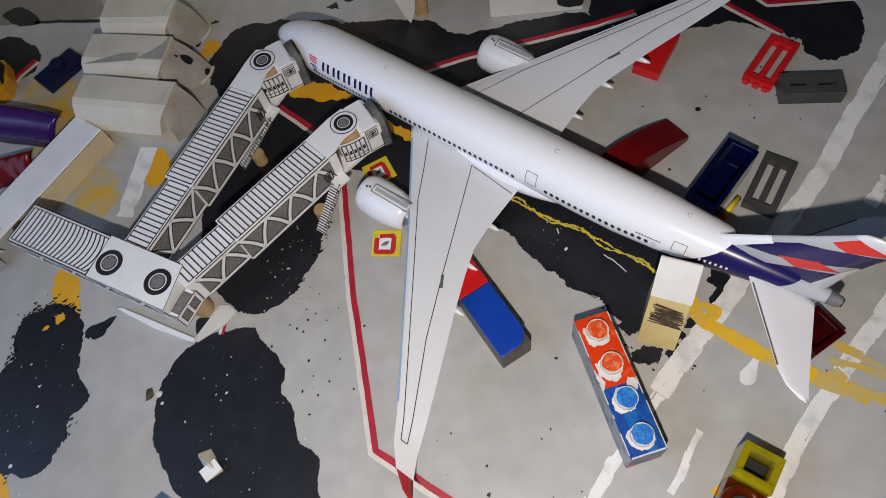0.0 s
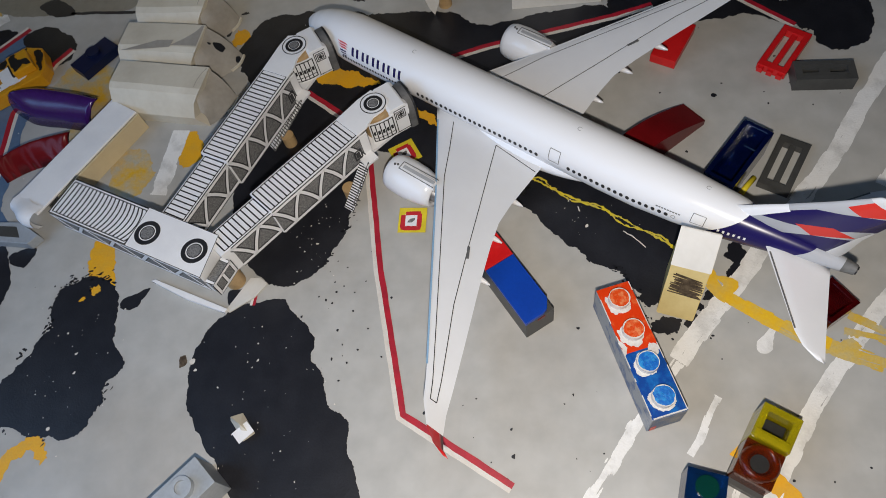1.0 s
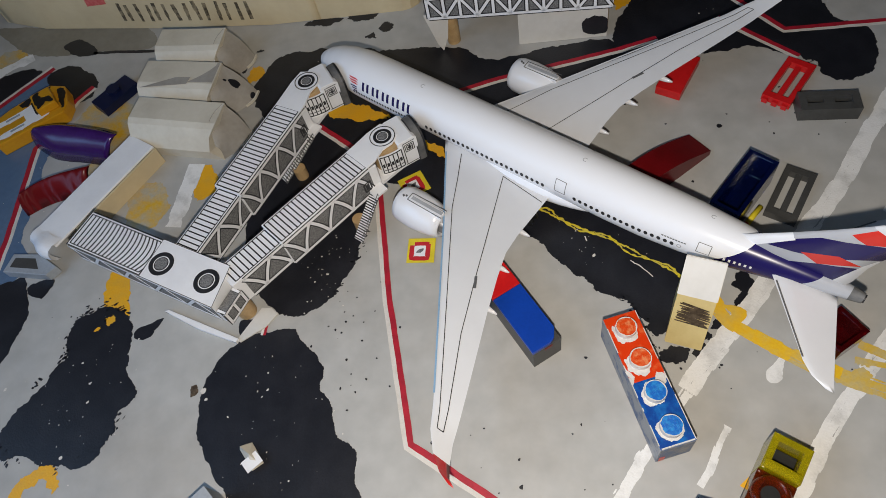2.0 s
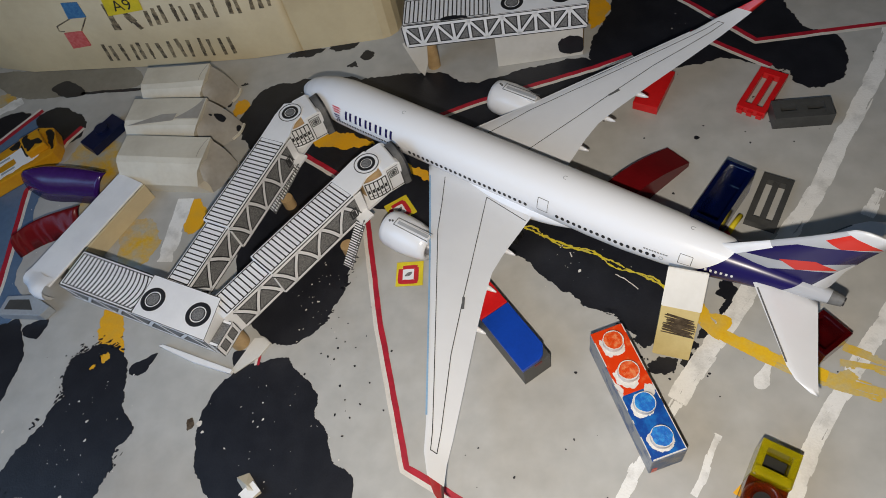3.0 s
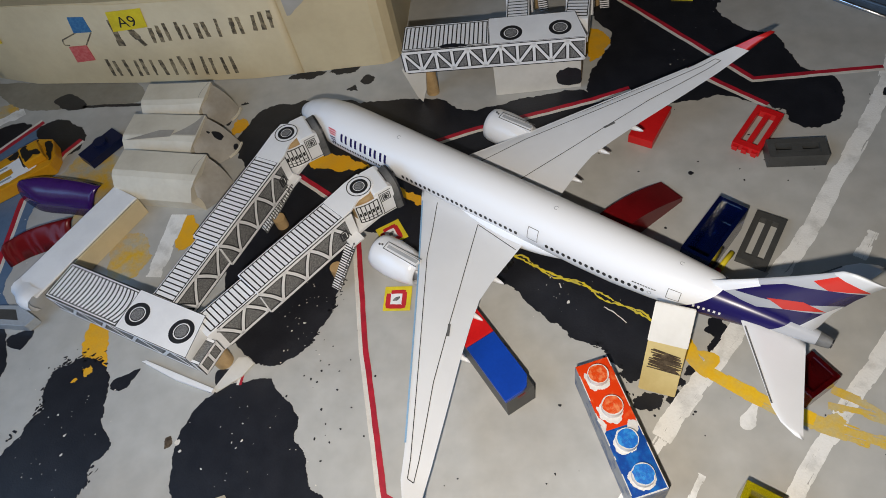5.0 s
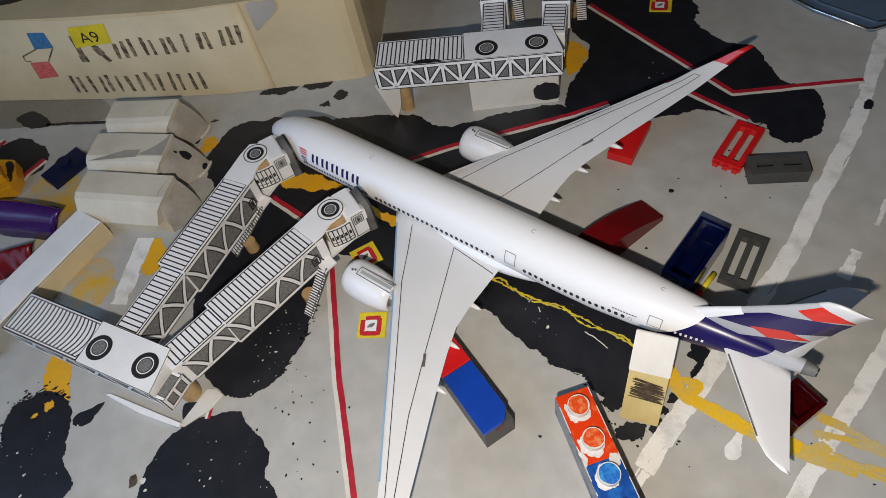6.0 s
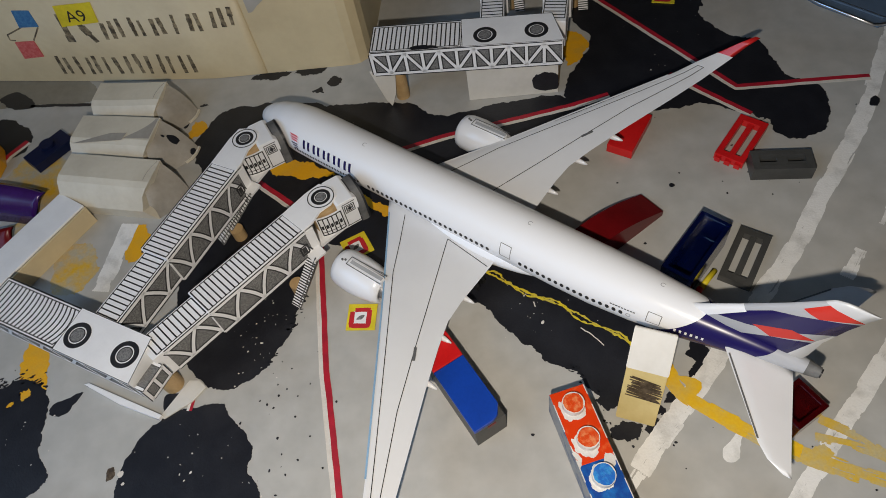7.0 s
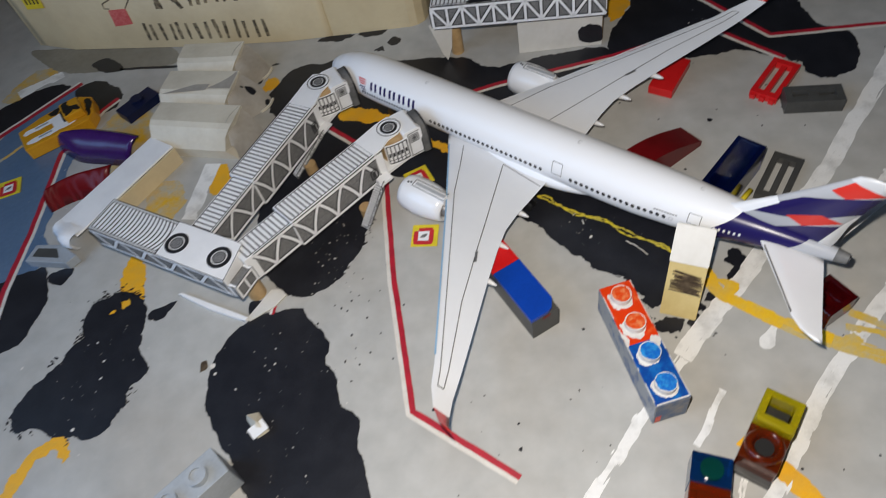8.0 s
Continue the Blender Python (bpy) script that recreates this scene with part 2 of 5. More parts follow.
def blob(points, z, amount=1.2, size=7.0, steps=26, bm=None):
    """Flat coat of paint with an uneven edge."""
    bm = bm or bmesh.new()
    edge = [Vector(p) for p in ragged(smooth_loop(points, steps), amount, size)]
    spots, _, faces, *_ = geometry.delaunay_2d_cdt(edge, [], [list(range(len(edge)))], 1, 1e-5)
    v = [bm.verts.new((p.x, p.y, z)) for p in spots]
    for f in faces:
        bm.faces.new([v[k] for k in f])
    return bm


def stroke(points, half, z, amount=0.25, size=3.0, steps=16, bm=None, straight=False):
    """Painted line of uneven width along plan points."""
    bm = bm or bmesh.new()
    line = smooth_loop(points, steps, closed=False)
    if straight:
        line = [Vector(a).lerp(Vector(b), k / steps) for a, b in zip(points, points[1:]) for k in range(steps)] + [Vector(points[-1])]
    rows = []
    for i, p in enumerate(line):
        d = (line[min(i + 1, len(line) - 1)] - p).normalized() + (p - line[max(i - 1, 0)]).normalized()
        s = Vector((-d.y, d.x)).normalized() * half
        rows.append([bm.verts.new((x, y, z)) for x, y in ragged([p + s, p - s], amount, size)])
    for a, b in zip(rows, rows[1:]):
        bm.faces.new((a[0], a[1], b[1], b[0]))
    return bm


def dry_line(points, half, z, seed, bristles=9, cover=0.72, steps=40):
    """Brushed line: bristle tracks side by side, broken where the paint ran thin."""
    bm, rnd = bmesh.new(), random.Random(seed)
    line = smooth_loop(points, steps, closed=False)
    for k in range(bristles):
        u = (k + 0.5) / bristles * 2 - 1
        mid = 1 - 0.45 * abs(u) ** 3
        run = []
        for i, p in enumerate(line):
            d = line[min(i + 1, len(line) - 1)] - line[max(i - 1, 0)]
            n = Vector((-d.y, d.x)).normalized()
            wob = 0.12 * half * noise.noise((p.x * 0.25, p.y * 0.25, seed + 0.3 * k))
            if noise.noise((p.x * 0.16, p.y * 0.16, 5.1 * k + seed)) * 0.5 + 0.5 + rnd.uniform(-0.04, 0.04) < cover * mid:
                run.append(p + n * (u * half + wob))
                if i + 1 < len(line):
                    continue
            if len(run) > 2:
                w = half / bristles * rnd.uniform(1.0, 1.7)
                rows = []
                for j, q in enumerate(run):
                    e = run[min(j + 1, len(run) - 1)] - run[max(j - 1, 0)]
                    m = Vector((-e.y, e.x)).normalized() * w * min(1, 0.35 + j / 3, 0.35 + (len(run) - 1 - j) / 3) * (1 + 0.5 * noise.noise((q.x * 1.3, q.y * 1.3, k)))
                    rows.append([bm.verts.new((*(q + m), z + 0.0012 * k)), bm.verts.new((*(q - m), z + 0.0012 * k))])
                for a, b in zip(rows, rows[1:]):
                    bm.faces.new((a[0], a[1], b[1], b[0]))
            run = []
    return bm


# ---- room ----
def setting(name, bm, mat, label="", category=""):
    return tagged(part(name, bm, mat), label, category, kind="structure")


setting("room_floor", box(-350, 900, -800, 900, -62, -12), WALL, "plain dull room floor under the board", "floor")
setting("wall_north", box(-350, 960, 900, 960, -62, 2400), WALL, "plain dim room wall", "wall")
setting("wall_south", box(-350, 960, -860, -800, -62, 2400), WALL, "plain dim room wall", "wall")
bm = box(-350, -290, -800, -330, -62, 2400)
box(-350, -290, 110, 900, -62, 2400, 0, bm)
box(-350, -290, -330, 110, -62, 60, 0, bm)
box(-350, -290, -330, 110, 500, 2400, 0, bm)
setting("wall_west", bm, WALL, "plain dim room wall", "wall")
setting("wall_east", box(900, 960, -800, 900, -62, 2400), WALL, "plain dim room wall", "wall")
setting("ceiling", box(-350, 960, -860, 960, 2400, 2440), WALL, "plain dim room ceiling", "ceiling")
window = base("window_1", -290, -110, 60, 0, "white painted room window with daylight behind it", "window", kind="structure")
bm = bmesh.new()
for y0, y1, z0, z1 in ((-220, -200, 0, 440), (200, 220, 0, 440), (-200, 200, 0, 20), (-200, 200, 420, 440), (-8, 8, 20, 420)):
    box(-10, 12, y0, y1, z0, z1, 0, bm)
part("window_frame", bm, PAPER, window)
part("window_sill", box(-4, 30, -230, 230, -22, -3, 4), PAPER, window)
# unseen glowing disc overhead, added to fill the shadows a little
lamp = base("fill_disc", 0, 0, 2385, label="unseen flat round white disc, added as dim fill light", category="ceiling light")
GLOW = bpy.data.materials.new("fill_glow")
GLOW.use_nodes = True
GLOW.node_tree.nodes["Principled BSDF"].inputs["Emission Color"].default_value = (1.0, 0.93, 0.84, 1)
GLOW.node_tree.nodes["Principled BSDF"].inputs["Emission Strength"].default_value = 0.4
part("diffuser", disc(0, 0, -10, 320, 14), GLOW, lamp)
part("rim", ring(0, 0, -14, 320, 345, 28), CHROME, lamp)

# ---- the painted board and its markings ----
ground = setting("ground", box(-280, 420, -220, 520, -12, 0), FLOOR, "grey painted board with hand-painted apron markings", "floor")


def marking(name, bm, mat, label=""):
    return part(name, bm, mat, ground, label)


marking("dark_patch", blob([(-52.5, 88.6), (-46.2, 90.9), (-38.1, 91.2), (-36.0, 88.6), (-30.2, 83.4), (-28.2, 78.2), (-28.6, 74.8), (-25.3, 70.6), (-24.0, 65.6), (-22.8, 62.4), (-19.8, 60.5), (-17.4, 56.9), (-17.8, 53.6), (-17.2, 51.2), (-15.2, 47.7), (-14.0, 39.7), (-15.5, 30), (-18, 22), (-31.5, 20), (-43.4, 40.2), (-50.0, 49.6), (-55.6, 57.3), (-59.0, 64.1), (-60.4, 70.7), (-59.4, 77.5), (-57.1, 83.2)], 0.04, 0.8, 5), DARK)
marking("dark_patch", blob([(-103.2, 96.8), (-97.4, 100.4), (-91.5, 100.0), (-87.1, 97.5), (-84.7, 92.5), (-84.0, 82.6), (-79.7, 77.2), (-79.5, 74.2), (-82.3, 70.2), (-82.6, 66.1), (-84.6, 62.2), (-86.0, 58.3), (-91.0, 56.1), (-99.8, 56.9), (-106.4, 59.1), (-112.0, 58.6), (-115.0, 62.4), (-114.9, 66.4), (-112.2, 71.5), (-106.7, 77.6), (-106.0, 82.2), (-102.4, 87.0), (-104.4, 91.5)], 0.04, 1.1, 4.5), DARK)
marking("dark_patch", blob([(-63.9, 181.8), (-56.9, 196.2), (-41.1, 197.2), (-11.8, 193.5), (4.4, 191.8), (16.0, 185.2), (32.6, 187.1), (56.2, 187.4), (61.4, 172.1), (33.6, 161.5), (15.8, 140.2), (1.9, 127.5), (-11.7, 137.2), (-18.5, 135.1), (-20.7, 121.9), (-22.8, 110.5), (-27.9, 100.0), (-36.9, 94.9), (-45.5, 98.4), (-53.9, 109.4), (-57.2, 126.0), (-56.9, 138.9), (-51.8, 150.1), (-58.8, 166.0)], 0.04, 1.3, 7), DARK)
marking("dark_patch", blob([(56.2, 186.5), (61.0, 201.3), (66.8, 212.5), (61.6, 233.5), (72.0, 253.5), (101.4, 257.4), (106.2, 232.0), (104.5, 220.2), (108.8, 210.5), (119.2, 204.7), (121.8, 190.1), (131.3, 182.2), (129.7, 170.9), (121.7, 162.9), (114.4, 164.5), (111.1, 171.8), (95.5, 179.4), (73.3, 178.3)], 0.045, 1.4, 7), DARK)
marking("dark_patch", blob([(2, 134), (24, 117), (29.4, 111.8), (36, 104.7), (40.2, 100.9), (44.5, 96.7), (49.6, 94.7), (51, 91), (55, 88), (60, 86), (66.5, 89.5), (70, 96), (73, 104), (64, 114), (44, 130), (18, 148)], 0.05, 1.0, 5), DARK)
marking("blue_patch", blob([(-171, 169), (-150, 199), (-137, 190), (-136, 176), (-133, 153), (-131, 127), (-126, 114), (-150, 96), (-185, 106)], 0.04, 1.2, 8), BLUE_FLOOR)
marking("dark_patch", blob([(-127, 112), (-121, 104), (-119, 96), (-126, 83), (-150, 80), (-152, 98)], 0.05, 1.0, 8), DARK)
marking("dark_patch", blob([(-186, 182), (-170, 197), (-156, 203), (-150, 199), (-160, 186), (-172, 175)], 0.05, 1.2, 8), DARK)
marking("dark_patch", blob([(-147, 196), (-141.5, 202), (-132.3, 199.5), (-125.0, 192), (-126.4, 184), (-134.3, 182.9)], 0.05, 1.0, 5), DARK)
for pts in ([(-83.5, 90.4), (-82.8, 93.6), (-76.4, 96.4), (-77.9, 92.7), (-80.4, 89.9)], [(-121.6, 106.4), (-122.0, 109.6), (-115.2, 111.2), (-114.8, 107.9), (-117.0, 105.1)], [(-52.6, 89.7), (-53.4, 94.4), (-48.5, 94.5), (-47.7, 90.8)]):
    marking("dark_fleck", blob(pts, 0.05, 0.5, 3, 8), DARK)
# darker olive area along the foot of the terminal block
marking("olive_patch", blob([(-178, 228), (-150, 224), (-121, 221), (-110, 216), (-108, 207.5), (-122, 208), (-135, 208.5), (-152, 209), (-164, 214)], 0.03, 0.8, 8), OLIVE)
marking("dark_smear", blob([(-145.4, 213.1), (-140.0, 216.0), (-132.3, 211.4), (-129.9, 207.3), (-138.8, 207.6)], 0.05, 0.6, 4), DARK)
marking("dark_smear", stroke([(-131.7, 208.1), (-120.2, 207.1), (-105.0, 205.5)], 0.7, 0.05), DARK)
marking("dark_smear", blob([(-50, 211), (-45, 213.5), (-36, 212.5), (-40, 209.5)], 0.05, 1.0, 2.5), DARK)
marking("dark_smear", blob([(-34, 212), (-29, 216), (-25, 217), (-24, 212), (-29, 210)], 0.05, 1.0, 2.5), DARK)

for pts in ([(-22, 205.5), (-20, 208.5), (-17.5, 207), (-18.5, 203.5), (-21, 203)], [(-27, 201.5), (-24.5, 203), (-23.5, 200.5)], [(-66, 199.5), (-64, 201), (-62.5, 199.5)]):
    marking("dark_fleck", blob(pts, 0.05, 0.9, 2.5, 10), DARK)

marking("white_line", dry_line([(165, 214), (154, 196), (136, 165), (120, 143), (107, 125), (92, 108), (79, 93), (67, 79.5), (60, 71)], 2.3, 0.07, 1, 11, 0.86), WHITE_LINE)
marking("white_line", dry_line([(60, 71), (52, 61), (38, 42), (30, 30)], 1.6, 0.07, 2, 8, 0.72), WHITE_LINE)
marking("white_line", dry_line([(132, 110), (118, 94), (109, 84), (94.5, 68), (83.5, 54), (70, 34)], 1.9, 0.07, 3, 10, 0.86), WHITE_LINE)
marking("white_line", dry_line([(67.6, 62.5), (64.8, 58.2), (62.0, 53.0), (59.4, 49.5)], 0.9, 0.07, 4, 6, 0.82), WHITE_LINE)
marking("white_line", dry_line([(71.0, 46.6), (68.0, 42.5), (66, 38)], 0.6, 0.07, 9, 4, 0.6), WHITE_LINE)
marking("white_line", dry_line([(136, 139), (130.5, 131)], 0.8, 0.07, 5, 5), WHITE_LINE)
marking("white_line", dry_line([(123, 124), (117, 116)], 1.5, 0.07, 6, 7), WHITE_LINE)
marking("white_line", dry_line([(-80.9, 126.9), (-79.5, 137.9), (-78.1, 150.7)], 2.6, 0.07, 7, 9, 0.9), WHITE_LINE)
marking("white_drop", blob([(84.2, 79.6), (82.3, 75.8), (81.6, 73.3), (79.8, 72.3), (78.2, 73.0), (78.5, 75.1), (80.8, 77.3)], 0.07, 0.25, 2, 10), WHITE_LINE)

YELLOWS = [
    ([(-36.5, 168.3), (-31.5, 171.5), (-22.8, 168.3), (-15.5, 163.2), (-23.5, 163.2), (-32, 164.6)], YELLOW),
    ([(-7.2, 154.5), (0.6, 149.6), (1.9, 145.6), (-3.6, 149.4)], YELLOW),
    ([(-96.5, 113.4), (-91.0, 110.9), (-87.0, 94.2), (-92.7, 92.2), (-96.1, 102.3)], YELLOW),
    ([(-99.0, 141.6), (-90.5, 144.7), (-84.3, 135.9), (-87.5, 126.7), (-94.9, 128.2), (-97.4, 134.4)], YELLOW_THIN),
    ([(-78.2, 148.9), (-72.5, 149.1), (-70.1, 140.2), (-74.9, 136.3), (-77.5, 142.6)], YELLOW),
    ([(-126.3, 178.3), (-113.4, 183.4), (-101.4, 169.1), (-107.4, 158.2), (-127.2, 162.5)], YELLOW_THIN),
    ([(-67.4, 188.6), (-63.6, 192.3), (-61.9, 188.0), (-65.7, 184.3)], YELLOW),
    ([(-109.6, 34), (-108.4, 44.2), (-106.0, 49.6), (-103.8, 54.2), (-98.8, 56.9), (-94.9, 54.8), (-93.6, 51.1), (-94.3, 49.4), (-96.4, 53.0), (-99.5, 53.4), (-103.1, 47.7), (-104.4, 42.0), (-105, 34)], YELLOW),
    ([(57, 219), (64, 217), (66, 212), (62, 204), (57.5, 202), (58, 210)], YELLOW),
    ([(-124.2, 150.3), (-109.4, 154.6), (-106.2, 144.0), (-119.3, 139.8)], YELLOW_THIN),
]
for k, (pts, mat) in enumerate(YELLOWS):
    marking("yellow_patch", blob(pts, 0.058 if k < 2 else 0.036, 1.2, 4), mat)
marking("yellow_line", dry_line([(70, 93), (72, 89), (75, 86), (84.1, 79.3), (94.3, 73.6)], 1.9, 0.09, 11, 11, 0.84), YELLOW_LINE)
marking("yellow_line", dry_line([(92.0, 75.0), (102.5, 70.0), (114, 65), (128, 58)], 1.7, 0.088, 16, 10, 0.7), YELLOW_PALE)
marking("yellow_patch", blob([(96.6, 74.4), (99.4, 75.6), (100.6, 72.8), (98.2, 70.2), (95.6, 71.2)], 0.112, 0.8, 2, 10), YELLOW_PALE)
marking("yellow_line", stroke([(72, 89), (74, 86), (80, 81), (84, 78)], 0.55, 0.11, 0.4, 2), YELLOW_LINE)
marking("yellow_line", dry_line([(84, 78), (92, 73), (104, 67.5)], 0.7, 0.105, 12, 4, 0.65), YELLOW_PALE)
marking("yellow_line", dry_line([(98, 77), (107, 74), (118, 68), (128, 63)], 1.0, 0.09, 13, 6, 0.75), YELLOW_PALE)
marking("yellow_line", dry_line([(100, 81), (107, 76.4), (113, 70.3), (122, 62)], 1.0, 0.105, 14, 5, 0.75), YELLOW_PALE)
marking("yellow_line", stroke([(69, 51), (75, 45), (83, 34), (89, 24)], 2.0, 0.08, 0.7, 3), YELLOW)
marking("yellow_drop", blob([(72.4, 92.8), (74.4, 92.4), (76.6, 91.4), (76.9, 89.6), (75.8, 88.0), (73.8, 87.2), (72.2, 88.6), (73.6, 89.8), (72.8, 91.2)], 0.12, 0.3, 2, 8), YELLOW_LINE)
marking("yellow_drop", stroke([(70.2, 96.0), (71.4, 93.4), (72.2, 89.6), (73.6, 86.6), (76.5, 84.2)], 0.85, 0.13, 0.4, 1.6), YELLOW_LINE)
# a thin trickled yellow line beside the aircraft
bm = stroke([(28.7, 124.8), (33.7, 121.2), (40.8, 116.7), (48.9, 112.2), (55.1, 107.6), (62.3, 102.0), (67.5, 96.3)], 0.3, 0.08, 0.5, 1.5)
stroke([(28.7, 124.8), (31.7, 124.0), (37.8, 117.5), (45.9, 114.9), (52.0, 108.4), (60.2, 104.8), (65.4, 98.2)], 0.2, 0.09, 0.5, 1.3, bm=bm)
marking("yellow_trickle", bm, TRICKLE)


def stripe(points, half=0.75, gap=0.95, side=1):
    """Red marker line with a white border on one side; corners stay sharp."""
    pts = [Vector(p) for p in points]
    off = []
    for i, p in enumerate(pts):
        a = (p - pts[i - 1]).normalized() if i else (pts[1] - p).normalized()
        b = (pts[i + 1] - p).normalized() if i + 1 < len(pts) else a
        n = Vector((-(a + b).y, (a + b).x)).normalized()
        off.append(tuple(p + n * side * gap / max(0.5, n.dot(Vector((-a.y, a.x))))))
    marking("white_border", stroke(off, half * 1.25, 0.09, 0.15, 4, straight=True), STRIPE_WHITE)
    marking("red_line", stroke(points, half, 0.11, 0.15, 4, straight=True), RED_LINE)


stripe([(-17.5, 137.0), (-12.2, 98.6), (-4.7, 60.0), (20.6, 43.6)], side=-1)
stripe([(-41.0, 164.2), (-26.9, 152.2)], 0.8, side=-1)
stripe([(2.3, 170.9), (18.9, 175.9), (33.6, 178.9), (57.3, 183.8), (69.2, 187.2)], side=-1)
stripe([(70.3, 237.6), (94.9, 203.3), (107.6, 185.6), (145.8, 184.9)], side=-1)
stripe([(89.1, 193.8), (109.0, 173.6)], side=-1)
stripe([(-45.3, 97.9), (-45.9, 89.9)], 0.36, 0.6, side=-1)
stripe([(-134.1, 89.9), (-136.0, 104.6), (-136.5, 128.3), (-139.5, 163.0), (-131.0, 184.0), (-126.3, 190.4)], 0.9, side=-1)
stripe([(-178, 166), (-169.2, 175.8), (-145.5, 201.8)], 0.95)
marking("yellow_streak", stroke([(-166, 160), (-163.2, 162.6), (-157.6, 169.3)], 0.7, 0.07, 0.4, 3), YELLOW_THIN)
marking("white_streak", stroke([(-172, 199), (-166, 203.5), (-156.5, 209.3)], 2.4, 0.07, 0.9, 4), WHITE_LINE)
marking("yellow_patch", blob([(-178, 196), (-172, 212), (-163, 214), (-160, 208), (-168, 203), (-171, 196)], 0.05, 1.2, 4), YELLOW_THIN)

# dry-brush fringes along the painted edges
def fringe(points, n, spread, seed, lean):
    """Slivers of paint beside an edge, drawn out along one direction."""
    bm, rnd = bmesh.new(), random.Random(seed)
    edge = smooth_loop(points, 30, closed=False)
    for _ in range(n):
        p = edge[rnd.randrange(len(edge))]
        x, y = p.x + rnd.gauss(0, spread), p.y + rnd.gauss(0, spread)
        long, thin, a = rnd.uniform(0.25, 0.85), rnd.uniform(0.12, 0.4), lean + rnd.gauss(0, 0.35)
        c, s_ = math.cos(a), math.sin(a)
        blob([(x + c * u * long - s_ * v * thin, y + s_ * u * long + c * v * thin) for u, v in ((-1, 0), (-0.3, 0.9), (0.5, 1), (1, 0), (0.4, -1), (-0.4, -0.8))], 0.078, 0.12, 1, 3, bm)
    return bm


FRINGES = [
    ([(-102, 97), (-97, 101), (-89, 100)], 46, 1.3, 1, 0.4), ([(-104, 90), (-103, 84), (-110, 78)], 26, 0.9, 2, 0.9), ([(-81, 69), (-86, 60), (-96, 56)], 30, 0.9, 3, 0.8),
    ([(-115, 62), (-108, 58)], 20, 1.2, 4, 1.2), ([(-20, 122), (-23, 111), (-28, 101)], 36, 0.6, 5, 0.2), ([(60, 86), (53, 91), (47, 97)], 34, 1.3, 6, -0.6),
    ([(131, 182), (121, 163), (110, 172)], 26, 0.7, 9, 0.3),
]
for args in FRINGES:
    marking("paint_fringe", fringe(*args), DARK)["kind"] = "stuff"
for pts in ([(55, 79.5), (58, 82), (62.5, 81), (60, 78)], [(63, 80), (65, 83), (67, 81.5), (65.5, 79)], [(53, 87), (56, 90), (58, 87.5), (56, 85)], [(68, 86), (69.5, 88.5), (71, 86.5)], [(75, 98), (78, 102), (80.5, 99), (78.5, 93), (76, 91), (74.5, 93.5), (77, 96)], [(65.5, 84), (67, 85.5), (68, 84)]):
    marking("dark_fleck", blob(pts, 0.055, 0.7, 2, 12), DARK)
for x, y, r in ((-60.2, 75.0, 0.8), (-58.8, 72.5, 0.35), (-52, 68, 0.25), (-44, 73, 0.25), (-93, 78, 0.4), (-97, 84, 0.3)):
    marking("pale_chip", blob([(x + r * math.cos(a), y + r * math.sin(a)) for a in (0, 1.0, 2.1, 3.1, 4.2, 5.3)], 0.06, 0.4, 1.2, 8), STRIPE_WHITE)
marking("brown_spot", blob([(-63.6, 76.2), (-61.9, 76.5), (-61.6, 74.4), (-63.2, 73.6)], 0.06, 0.3, 1.5, 10), BROWN)
for pts in ([(-94, 97), (-91.5, 98), (-91, 96), (-93, 95)], [(-96.5, 94), (-95, 94.6), (-95.2, 93)]):
    marking("yellow_chip", blob(pts, 0.06, 0.5, 1.2, 10), YELLOW)

marking("pale_scratch", stroke([(51.5, 106.5), (54.5, 104.0), (56.5, 101.5)], 0.14, 0.065, 0.15, 1.5, 8), STRIPE_WHITE)
marking("pale_scratch", stroke([(40.5, 114.8), (40.9, 113.2)], 0.16, 0.065, 0.1, 1, 6), STRIPE_WHITE)
marking("dark_fleck", blob([(141.5, 173.5), (144, 176.5), (145, 175), (143.6, 172)], 0.095, 0.4, 2, 8), DARK)
# small chips and specks of paint
bm = bmesh.new()
rng = random.Random(4)
for cx, cy, sx, sy, n in ((-40, 59, 16, 30, 55), (-96, 77, 14, 18, 40), (-31, 110, 8, 12, 40), (43, 113, 14, 10, 20), (-33, 180, 24, 12, 14), (92, 205, 14, 22, 14), (-132, 144, 10, 40, 12)):
    for _ in range(n):
        x, y = rng.gauss(cx, sx * 0.55), rng.gauss(cy, sy * 0.55)
        r = rng.uniform(0.05, 0.2) * (1 + (rng.random() < 0.08) * 1.2)
        blob([(x + r * math.cos(a) * rng.uniform(0.4, 1.7), y + r * math.sin(a) * rng.uniform(0.4, 1.7)) for a in (0, 1.2, 2.5, 3.8, 5.0)], 0.06, 0.05, 1, 3, bm)
marking("pale_speck", bm, STRIPE_WHITE)["kind"] = "stuff"
bm = bmesh.new()
for cx, cy, sx, sy, n in ((58, 85, 7, 6, 45), (-96, 98, 8, 4, 30), (66, 78, 8, 5, 7), (20, 70, 90, 50, 50), (60, 150, 60, 30, 25), (-22, 93, 6, 14, 20), (23, 60, 30, 20, 5), (112, 157, 14, 14, 12), (84, 106, 26, 26, 10), (-16, 74, 40, 25, 5)):
    for _ in range(n):
        x, y = rng.gauss(cx, sx * 0.6), rng.gauss(cy, sy * 0.6)
        r = rng.uniform(0.08, 0.35) * (1 + (rng.random() < 0.06) * 1.5)
        blob([(x + r * math.cos(a) * rng.uniform(0.6, 1.5), y + r * math.sin(a) * rng.uniform(0.6, 1.5)) for a in (0, 1.2, 2.5, 3.8, 5.0)], 0.06, 0.1, 1, 4, bm)
marking("dark_speck", bm, DARK)["kind"] = "stuff"


